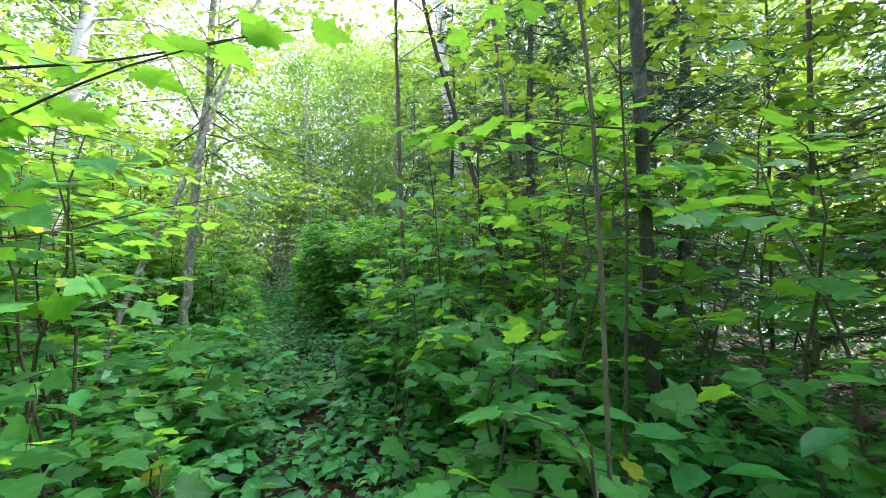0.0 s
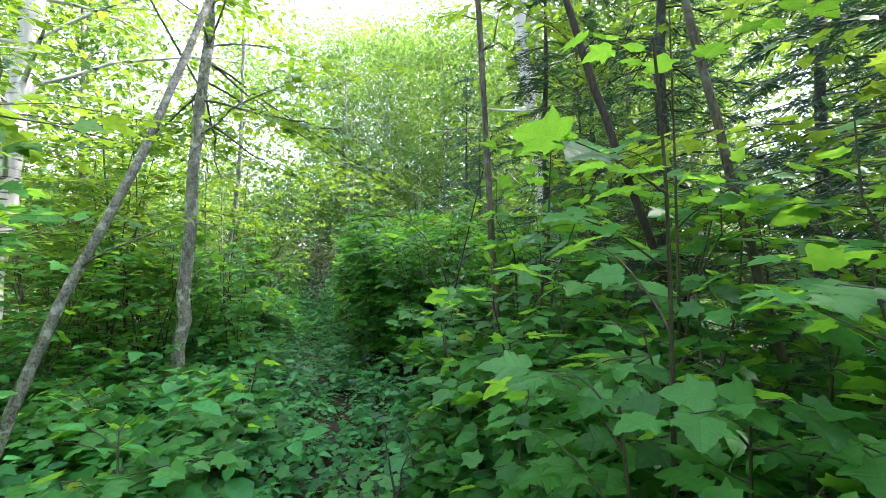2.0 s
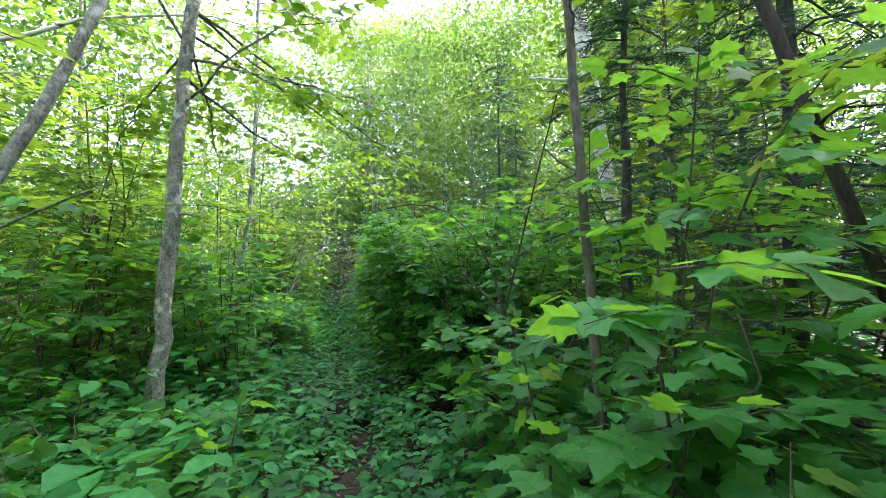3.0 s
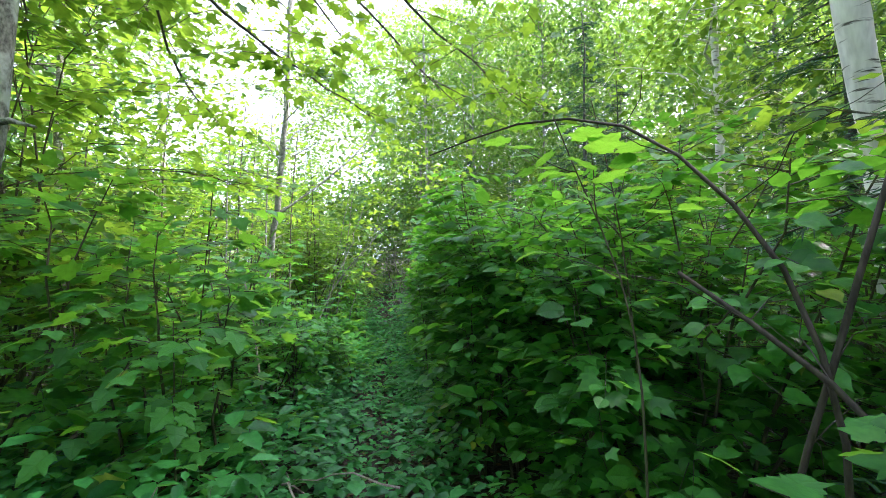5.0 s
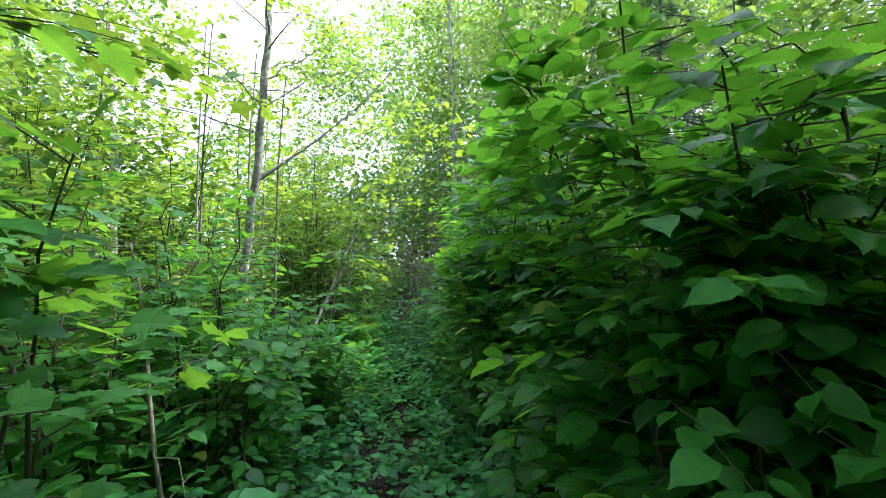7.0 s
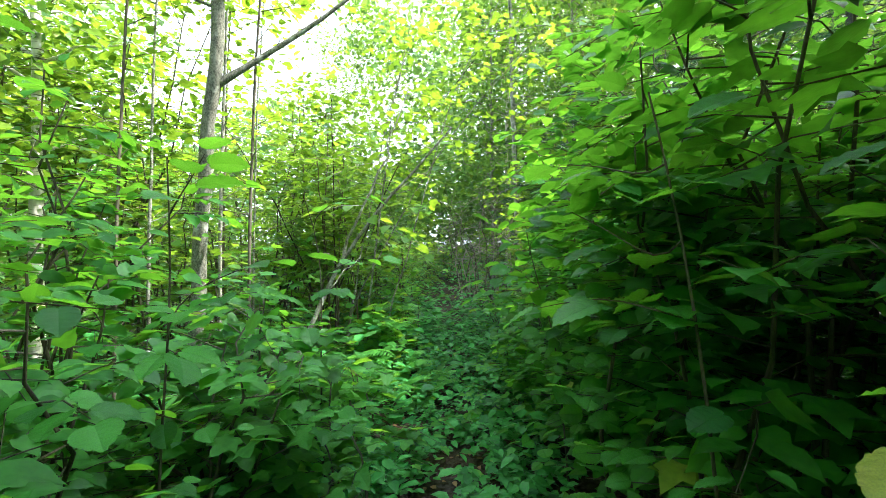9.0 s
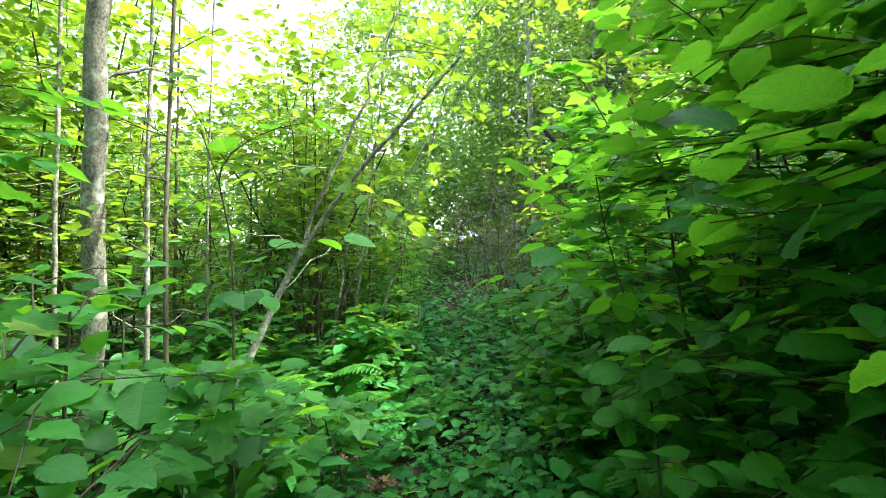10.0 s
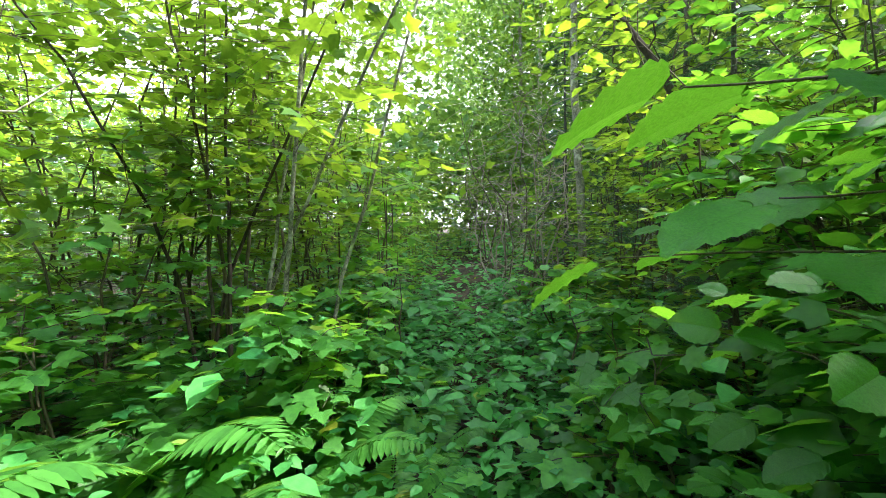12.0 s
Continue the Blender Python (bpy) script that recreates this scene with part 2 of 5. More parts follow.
BLADE = (np.array([(-0.07, 0, 0), (0.07, 0, 0), (0, 1, -0.12)], float), np.array([(0, 1, 2)], int))


def leaves(template, pos, axis, normal, size):
    """Many leaves: each at pos, growing along axis, facing normal."""
    co, tri = template
    pos, axis, normal = np.asarray(pos, float), unit(np.asarray(axis, float)), np.asarray(normal, float)
    side = unit(np.cross(axis, normal))
    up = np.cross(side, axis)
    size = np.asarray(size, float).reshape(-1, 1, 1)
    v = (co[None, :, 0, None] * side[:, None] + co[None, :, 1, None] * axis[:, None] + co[None, :, 2, None] * up[:, None]) * size + pos[:, None]
    f = tri[None] + (np.arange(len(pos)) * len(co))[:, None, None]
    return v.reshape(-1, 3), f.reshape(-1, 3)


def join(*geos):
    vs, fs, n = [], [], 0
    for v, f in geos:
        if len(v):
            vs.append(v)
            fs.append(np.asarray(f) + n)
            n += len(v)
    return np.concatenate(vs), np.concatenate(fs)


def tube(points, radii, sides=5, rough=0.0, rng=None):
    """A tapered, round stem through points, in triangles."""
    p = np.asarray(points, float)
    r = np.asarray(radii, float)
    d = unit(np.gradient(p, axis=0))
    ref = np.where(np.abs(d[:, :1]) < 0.9, np.array([[1.0, 0, 0]]), np.array([[0, 1.0, 0]]))
    u = unit(np.cross(d, ref))
    w = np.cross(d, u)
    ang = np.linspace(0, 2 * np.pi, sides, endpoint=False)
    rr = np.repeat(r[:, None], sides, 1)
    if rough and rng is not None:
        rr = rr * (1 + rng.normal(0, rough, rr.shape))
    v = p[:, None] + rr[..., None] * (np.cos(ang)[None, :, None] * u[:, None] + np.sin(ang)[None, :, None] * w[:, None])
    n = len(p)
    i = np.arange(n - 1)[:, None] * sides
    j = np.arange(sides)[None]
    k = (j + 1) % sides
    q = np.stack([i + j, i + k, i + sides + k, i + sides + j], -1).reshape(-1, 4)
    f = np.concatenate([q[:, [0, 1, 2]], q[:, [0, 2, 3]]])
    return v.reshape(-1, 3), f


def bend(start, end, n, sag, rng, wobble=0.02):
    """n points from start to end, bowed up or down by sag and slightly crooked."""
    t = np.linspace(0, 1, n)[:, None]
    p = np.asarray(start, float) * (1 - t) + np.asarray(end, float) * t
    p[:, 2] += sag * 4 * t[:, 0] * (1 - t[:, 0])
    ln = np.linalg.norm(np.asarray(end, float) - np.asarray(start, float))
    w = rng.normal(0, wobble * ln, (n, 3))
    w[0] = w[-1] = 0
    return p + w


def flat(v, up=0.0):
    return np.array([math.cos(v), math.sin(v), up])


# ---- ground ----
TRAIL = [(0.3, -3.0), (0.05, -0.5), (-0.25, 0.9), (-0.5, 1.9), (-0.85, 2.95), (-1.6, 5.05), (-2.0, 6.0), (-2.4, 7.0), (-2.65, 7.55),
         (-3.55, 9.55), (-3.9, 10.5), (-4.5, 12.05), (-5.2, 13.8), (-5.9, 15.4), (-7.2, 18.5), (-9.3, 22.5), (-16.0, 36.0)]
LEVEL_Y = [-60, 0, 3, 5, 7.5, 9.5, 12, 15.4, 19, 30, 80]
LEVEL_Z = [0.3, 0.0, 0.02, -0.07, -0.25, -0.45, -0.7, -0.68, -0.5, 0.2, 2.0]


def trail_x(y):
    return np.interp(y, [q[1] for q in TRAIL], [q[0] for q in TRAIL])


def off_trail(x, y):
    """Distance to the right (+) or left (-) of the trail's middle."""
    return (x - trail_x(y)) * 0.92


def ground_z(x, y):
    x, y = np.asarray(x, float), np.asarray(y, float)
    s = off_trail(x, y)
    z = np.interp(y, LEVEL_Y, LEVEL_Z)
    z = z + 0.05 * np.clip(np.abs(s) - 0.2, 0, 1) + 0.07 * np.sin(x * 0.9 + 1.3) * np.sin(y * 0.7) * np.clip(np.abs(s) / 2, 0, 1)
    return z


def build_ground():
    gx = np.unique(np.concatenate([np.linspace(-400, -20, 12), np.linspace(-20, 14, 120), np.linspace(14, 400, 12)]))
    gy = np.unique(np.concatenate([np.linspace(-400, -8, 12), np.linspace(-8, 34, 150), np.linspace(34, 400, 12)]))
    X, Y = np.meshgrid(gx, gy)
    Z = ground_z(X, Y) + RNG.normal(0, 0.012, X.shape)
    n, m = X.shape
    i = (np.arange(n - 1)[:, None] * m + np.arange(m - 1)[None]).ravel()
    f = np.stack([i, i + 1, i + m + 1, i + m], 1)
    ob = part("ground", (np.stack([X.ravel(), Y.ravel(), Z.ravel()], 1), f), M_SOIL)
    tagged(ob, "dark brown forest soil with a narrow trodden trail", "ground", kind="structure")


build_ground()


# ---- plants: how each kind is built ----
def spray(start, way, length, count, size, rng, droop=0.25, zigzag=0.5):
    """A twig with leaves in a flat, layered spray: returns the twig's points and the leaves' pos, axis, normal, size."""
    n = 5
    t = np.linspace(0, 1, n)
    side = unit(np.cross(way, [0, 0, 1.0]))
    p = np.asarray(start, float) + way * (t * length)[:, None]
    p[:, 2] -= droop * length * t ** 2
    p += side * (rng.normal(0, 0.03 * length) * np.sin(t * 3))[:, None]
    u = np.linspace(0.18, 1.0, count) + rng.normal(0, 0.02, count)
    u = np.clip(u, 0, 1)
    pos = np.stack([np.interp(u, t, p[:, k]) for k in range(3)], 1)
    sgn = np.where(np.arange(count) % 2 == 0, 1.0, -1.0)
    spread = rng.uniform(0.45, 1.25, count) * (1 - 0.75 * (u > 0.97))
    axis = way * np.cos(spread)[:, None] + side * (sgn * np.sin(spread))[:, None]
    axis[:, 2] += rng.normal(-0.22, 0.18, count)
    axis = unit(axis)
    pet = rng.uniform(0.15, 0.5, count) * size
    normal = np.array([0, 0, 1.0]) + rng.normal(0, 0.34, (count, 3))
    sz = size * rng.uniform(0.55, 1.2, count) * (1.12 - 0.25 * u)
    return p, (pos + axis * pet[:, None], axis, normal, sz)


def collect(store, rec):
    for k in range(4):
        store[k].append(rec[k])


def stuff(name, geo, mat, parent):
    return tagged(part(name, geo, mat, parent), kind="stuff")


LEAF_MESH = {}


def leaf_parts(parent, kind, rec):
    """Single large leaves as parts of their own, sharing one blade."""
    template, mat = {"maple": (MAPLE_HD, M_MAPLE), "hazel": (HAZEL_HD, M_HAZEL)}[kind]
    if kind not in LEAF_MESH:
        LEAF_MESH[kind] = fast_mesh(kind + "_leaf_blade", *template)
        LEAF_MESH[kind].materials.append(mat)
    for p, ax, nr, sz in zip(*rec):
        y = unit(np.asarray(ax, float))
        x = unit(np.cross(y, nr))
        z = np.cross(x, y)
        ob = new("leaf", LEAF_MESH[kind])
        ob.parent = parent
        m = Matrix.Identity(4)
        for i in range(3):
            m[i][0], m[i][1], m[i][2], m[i][3] = float(x[i] * sz), float(y[i] * sz), float(z[i] * sz), float(p[i])
        ob.matrix_basis = m


def shrub(name, height, spread, stems, sprays, count, size, template, leaf_mat, seed, low=0.15, stem_r=0.009, lean=(0, 0), stem_mat=None, length=0.55, at=None, clear=0.42, big=None, big_near=1.05, big_most=70):
    """A multi-stemmed bush or sapling: an Empty with stems, twigs and foliage. With at=(x, y) it stands there, cut back
    from the trail by clear metres, and its large leaves nearest the trail are parts of their own."""
    rng = np.random.default_rng(seed)
    root = new(name)
    base_z = 0.0
    if at is not None:
        base_z = float(ground_z(*at))
        root.location = (at[0], at[1], base_z)
    woods, lv = [], ([], [], [], [])
    for s in range(stems):
        az = rng.uniform(0, 2 * np.pi)
        h = height * rng.uniform(0.72, 1.05)
        r = spread * rng.uniform(0.2, 0.75) if stems > 1 else spread * 0.12
        base = flat(rng.uniform(0, 6.28)) * (0.05 if stems > 1 else 0) * min(stems, 4)
        top = flat(az) * r + np.array([lean[0] * h, lean[1] * h, h])
        pts = bend(base, top, 7, 0.06 * h, rng, 0.018)
        pts[0, 2] -= 0.06
        if at is not None:                     # no stem hangs into the trail
            for turn in range(8):
                gap = np.abs(off_trail(pts[:, 0] + at[0], pts[:, 1] + at[1]))
                if gap[2:].min() > clear + 0.14:
                    break
                az += 0.8
                top = flat(az) * r + np.array([lean[0] * h, lean[1] * h, h])
                pts = bend(base, top, 7, 0.05 * h, rng, 0.018)
                pts[0, 2] -= 0.06
        part("stem", tube(pts, np.linspace(stem_r * 1.4, stem_r * 0.35, 7), 5), stem_mat or M_TWIG, root)
        tt = np.linspace(0, 1, 7)
        for b in range(sprays):
            u = low + (1 - low) * (b + rng.uniform(0, 1)) / sprays
            q = np.array([np.interp(u, tt, pts[:, k]) for k in range(3)])
            az2 = az + rng.normal(0, 1.0) if (stems > 2 and rng.random() < 0.6) else rng.uniform(0, 6.28)
            ln = length * rng.uniform(0.6, 1.3) * (1.15 - 0.5 * u)
            way = unit(flat(az2, rng.uniform(0.05, 0.55)))
            if at is not None:
                tip = q + way * ln + np.array([at[0], at[1], 0])
                gap = off_trail(tip[0], tip[1])
                if abs(gap) < clear and tip[2] > 0.45:
                    continue
            tw, rec = spray(q, way, ln, max(3, int(count * rng.uniform(0.7, 1.2))), size, rng)
            woods.append(tube(tw[::2], np.linspace(stem_r * 0.45, stem_r * 0.16, 3), 3))
            collect(lv, rec)
        tw, rec = spray(pts[-2], unit(pts[-1] - pts[-2] + flat(az) * 0.05), np.linalg.norm(pts[-1] - pts[-2]) * 1.2, max(3, count // 2), size * 0.8, rng, 0.1)
        collect(lv, rec)
    stuff("twigwork", join(*woods), stem_mat or M_TWIG, root)
    rec = [np.concatenate(k) for k in lv]
    if at is not None:
        mid = rec[0] + rec[1] * rec[3][:, None] * 0.6
        s = np.abs(off_trail(mid[:, 0] + at[0], mid[:, 1] + at[1]))
        keep = (s > clear) | (mid[:, 2] < 0.35)
        near = keep & (s < big_near) & (mid[:, 2] > 0.45) if big else np.zeros(len(s), bool)
        if near.sum() > big_most:
            order = np.argsort(np.where(near, s, 99))[:big_most]
            near = np.zeros(len(s), bool)
            near[order] = True
        if big and near.any():
            leaf_parts(root, big, [k[near] for k in rec])
        keep &= ~near
        rec = [k[keep] for k in rec]
    if len(rec[0]):
        stuff("foliage", leaves(template, *rec), leaf_mat, root)
    return root


def sapling(name, label, stem, twigs, kind, size, seed, per=6, r=0.007):
    """A young tree whose single leaves can be picked apart: a stem, a few twigs through given places, each leaf a part."""
    rng = np.random.default_rng(seed)
    o = np.array([stem[0][0], stem[0][1], float(ground_z(stem[0][0], stem[0][1]))])
    root = new(name)
    root.location = o
    st = np.array([(*stem[0], o[2] - 0.05)] + [tuple(q) for q in stem[1:]]) - o
    d = np.concatenate([[0], np.cumsum(np.linalg.norm(np.diff(st, axis=0), axis=1))])
    u = np.linspace(0, d[-1], 12)
    st = np.stack([np.interp(u, d, st[:, k]) for k in range(3)], 1)
    for _ in range(2):
        st[1:-1] = (st[:-2] + 2 * st[1:-1] + st[2:]) / 4
    part("stem", tube(st, np.linspace(r * 1.5, r * 0.5, 12), 6), M_TWIG, root)
    lv = ([], [], [], [])
    for tw in twigs:
        p = np.asarray(tw, float) - o
        j = np.argmin(np.linalg.norm(st - p[0], axis=1))
        p = np.concatenate([st[j:j + 1], p])
        dd = np.concatenate([[0], np.cumsum(np.linalg.norm(np.diff(p, axis=0), axis=1))])
        uu = np.linspace(0, dd[-1], 8)
        p = np.stack([np.interp(uu, dd, p[:, k]) for k in range(3)], 1)
        for _ in range(2):
            p[1:-1] = (p[:-2] + 2 * p[1:-1] + p[2:]) / 4
        part("twig", tube(p, np.linspace(r * 0.6, r * 0.22, 8), 5), M_TWIG, root)
        m = per
        tan = unit(np.gradient(p, axis=0))
        w = np.linspace(0.25, 1.0, m)
        pos = np.stack([np.interp(w, np.linspace(0, 1, 8), p[:, k]) for k in range(3)], 1)
        way = unit(np.stack([np.interp(w, np.linspace(0, 1, 8), tan[:, k]) for k in range(3)], 1))
        side = unit(np.cross(way, [0, 0, 1.0]))
        sg = np.where(np.arange(m) % 2 == 0, 1.0, -1.0)
        ang = rng.uniform(0.5, 1.1, m) * (w < 0.97)
        ax = way * np.cos(ang)[:, None] + side * (sg * np.sin(ang))[:, None]
        ax[:, 2] += rng.normal(-0.2, 0.15, m)
        ax = unit(ax)
        sz = size * rng.uniform(0.75, 1.15, m)
        collect(lv, (pos + ax * (0.3 * sz)[:, None], ax, np.array([0, 0, 1.0]) + rng.normal(0, 0.25, (m, 3)), sz))
    rec = [np.concatenate(k) for k in lv]
    leaf_parts(root, kind, rec)
    return tagged(root, label, "sapling", "saplings close to the trail")


def bare_stem(points, r0, r1, mat, name, label, category, twigs=0, seed=1, leaf=None, sides=8, wobble=0.35, limbs=(0, 1.0, 2.0, 0.5, 1.0)):
    """A trunk or stick through a few places, with broken side twigs; leaf = (material, template, size, sprays, count, from)."""
    rng = np.random.default_rng(seed)
    pts = np.asarray(points, float)
    d = np.concatenate([[0], np.cumsum(np.linalg.norm(np.diff(pts, axis=0), axis=1))])
    n = max(8, int(d[-1] / 0.22))
    u = np.linspace(0, d[-1], n)
    q = np.stack([np.interp(u, d, pts[:, k]) for k in range(3)], 1)
    for _ in range(2):
        q[1:-1] = (q[:-2] + 2 * q[1:-1] + q[2:]) / 4
    q[1:-1] += rng.normal(0, r0 * wobble * 0.4, (n - 2, 3))
    root = new(name)
    root.location = pts[0]
    q0 = q - pts[0]
    rad = np.linspace(r0, r1, n)
    rad[0] *= 1.5
    rad[1] *= 1.15
    part("trunk", tube(q0, rad, sides, 0.05, rng), mat, root)
    for k in range(twigs):
        i = rng.integers(int(n * 0.2), n - 1)
        az = rng.uniform(0, 6.28)
        ln = rng.uniform(0.15, 0.7)
        e = q0[i] + flat(az, rng.uniform(-0.1, 0.7)) * ln
        part("branch", tube(bend(q0[i], e, 5, 0.03, rng, 0.04), np.linspace(rad[i] * 0.3, rad[i] * 0.08, 5), 5), mat, root)
    if leaf:
        lm, tpl, size, sprays, count, low = leaf
        woods, lv = [], ([], [], [], [])
        for b in range(sprays):
            w = low + (1 - low) * (b + rng.random()) / sprays
            i = min(n - 1, int(w * n))
            way = unit(flat(rng.uniform(0, 6.28), rng.uniform(0.1, 0.8)))
            ln = rng.uniform(0.5, 1.3)
            tw, rec = spray(q0[i], way, ln, count, size, rng)
            woods.append(tube(tw, np.linspace(r1 * 0.5, r1 * 0.12, 5), 3))
            collect(lv, rec)
        for b in range(limbs[0]):
            i = min(n - 1, int((limbs[3] + (limbs[4] - limbs[3]) * (b + rng.random()) / limbs[0]) * n))
            az = b * 2.4 + rng.normal(0, 0.4)
            ln = rng.uniform(limbs[1], limbs[2])
            lb = bend(q0[i], q0[i] + flat(az, rng.uniform(0.05, 0.55)) * ln, 8, 0.1 * ln, rng, 0.008)
            part("branch", tube(lb, np.linspace(max(rad[i] * 0.24, 0.007), 0.003, 8), 5), mat, root)
            for k in range(int(ln * 6)):
                j = rng.uniform(1.5, 7)
                s0 = np.array([np.interp(j, np.arange(8), lb[:, c]) for c in range(3)])
                tw, rec = spray(s0, unit(flat(az + rng.normal(0, 0.8), rng.uniform(-0.1, 0.35))), rng.uniform(0.35, 0.8), count, size, rng)
                woods.append(tube(tw[::2], np.linspace(0.004, 0.0015, 3), 3))
                collect(lv, rec)
        stuff("twigwork", join(*woods), mat, root)
        stuff("foliage", leaves(tpl, *[np.concatenate(k) for k in lv]), lm, root)
    return tagged(root, label, category)


def leafy_limb(root, points, r, bark, leaf, sprays, count, seed):
    """A long leafy limb of a tree that stands already; points are in the world, leaf = (material, template, size)."""
    rng = np.random.default_rng(seed)
    p = np.asarray(points, float) - np.array(root.location)
    d = np.concatenate([[0], np.cumsum(np.linalg.norm(np.diff(p, axis=0), axis=1))])
    u = np.linspace(0, d[-1], 12)
    p = np.stack([np.interp(u, d, p[:, k]) for k in range(3)], 1)
    p[1:-1] = (p[:-2] + 2 * p[1:-1] + p[2:]) / 4 + rng.normal(0, 0.012, (10, 3))
    part("branch", tube(p, np.linspace(r, 0.003, 12), 6), bark, root)
    woods, lv = [], ([], [], [], [])
    for k in range(sprays):
        j = rng.uniform(2.0, 11)
        q = np.array([np.interp(j, np.arange(12), p[:, c]) for c in range(3)])
        tw, rec = spray(q, unit(flat(rng.uniform(0, 6.28), rng.uniform(-0.35, 0.3))), rng.uniform(0.3, 0.75), count, leaf[2], rng)
        woods.append(tube(tw[::2], np.linspace(0.0035, 0.0013, 3), 3))
        collect(lv, rec)
    stuff("twigwork", join(*woods), bark, root)
    stuff("foliage", leaves(leaf[1], *[np.concatenate(k) for k in lv]), leaf[0], root)


def bare_bush(x, y, height, spread, stems, seed):
    """A dead shrub: crooked grey-brown stems and a tangle of dry twigs, no leaves."""
    rng = np.random.default_rng(seed)
    root = new("dead_shrub")
    root.location = (x, y, float(ground_z(x, y)) - 0.05)
    tw = []
    for s in range(stems):
        az = rng.uniform(0, 6.28)
        h = height * rng.uniform(0.6, 1.0)
        p = bend((rng.normal(0, 0.1), rng.normal(0, 0.1), 0), flat(az) * spread * rng.uniform(0.2, 0.8) + np.array([0, 0, h]), 8, 0.05, rng, 0.03)
        part("stem", tube(p, np.linspace(0.016, 0.004, 8), 5), M_DRY if s % 2 else M_BROWN, root)
        for b in range(16):
            j = rng.uniform(2, 7)
            q = np.array([np.interp(j, np.arange(8), p[:, c]) for c in range(3)])
            e = q + flat(rng.uniform(0, 6.28), rng.uniform(-0.6, 0.6)) * rng.uniform(0.2, 0.8)
            tw.append(tube(bend(q, e, 5, -0.04, rng, 0.06), np.linspace(0.006, 0.002, 5), 3))
    stuff("twigwork", join(*tw), M_DRY, root)
    return tagged(root, "leafless dead shrub with a tangle of dry brown twigs", "shrub")


def broadleaf(name, height, trunk_r, crown_low, crown_r, clumps, per, size, leaf_mat, bark, seed, template=SMALL, flatness=0.35, clump_r=0.55, lean=(0, 0)):
    """A forest tree: tapered trunk, limbs that fork, and a crown of many separate leaves in loose layers."""
    rng = np.random.default_rng(seed)
    root = new(name)
    n = 12
    t = np.linspace(0, 1, n)
    pts = np.stack([lean[0] * height * t + rng.normal(0, 0.04, n).cumsum() * 0.5, lean[1] * height * t + rng.normal(0, 0.04, n).cumsum() * 0.5, height * t - 0.1], 1)
    rad = trunk_r * (1.0 - 0.85 * t)
    rad[0] *= 1.4
    part("trunk", tube(pts, rad, 9, 0.04, rng), bark, root)
    woods, P, A, N, S = [], [], [], [], []
    for c in range(clumps):
        u = crown_low + (1 - crown_low) * (c + rng.random()) / clumps
        q = np.array([np.interp(u, t, pts[:, k]) for k in range(3)])
        r = crown_r * (0.35 + 0.65 * math.sin(math.pi * min(1, 0.15 + 0.85 * (1 - (u - crown_low) / (1 - crown_low))))) * rng.uniform(0.35, 1.1)
        az = c * 2.4 + rng.normal(0, 0.5)
        e = q + flat(az) * r + np.array([0, 0, r * rng.uniform(0.2, 0.8)])
        br = bend(q, e, 6, 0.08 * r, rng, 0.04)
        woods.append(tube(br, np.linspace(trunk_r * 0.28, 0.005, 6), 4))
        m = int(per * rng.uniform(0.6, 1.4))
        along = rng.uniform(0.35, 1.1, m)
        cen = np.stack([np.interp(along, np.linspace(0, 1, 6), br[:, k]) for k in range(3)], 1)
        off = rng.normal(0, 1, (m, 3)) * clump_r * np.array([1, 1, flatness])
        p = cen + off
        P.append(p)
        ax = rng.normal(0, 1, (m, 3)) * np.array([1, 1, 0.35]) + np.array([0, 0, -0.35])
        A.append(ax)
        N.append(np.array([0, 0, 1.0]) + rng.normal(0, 0.5, (m, 3)))
        S.append(size * rng.uniform(0.6, 1.25, m))
        for _ in range(3):
            w = cen[rng.integers(m)]
            woods.append(tube(bend(w, w + rng.normal(0, 1, 3) * clump_r * np.array([1, 1, 0.5]), 4, 0, rng, 0.05), np.linspace(0.008, 0.003, 4), 3))
    stuff("branchwork", join(*woods), bark, root)
    stuff("crown", leaves(template, np.concatenate(P), np.concatenate(A), np.concatenate(N), np.concatenate(S)), leaf_mat, root)
    return root


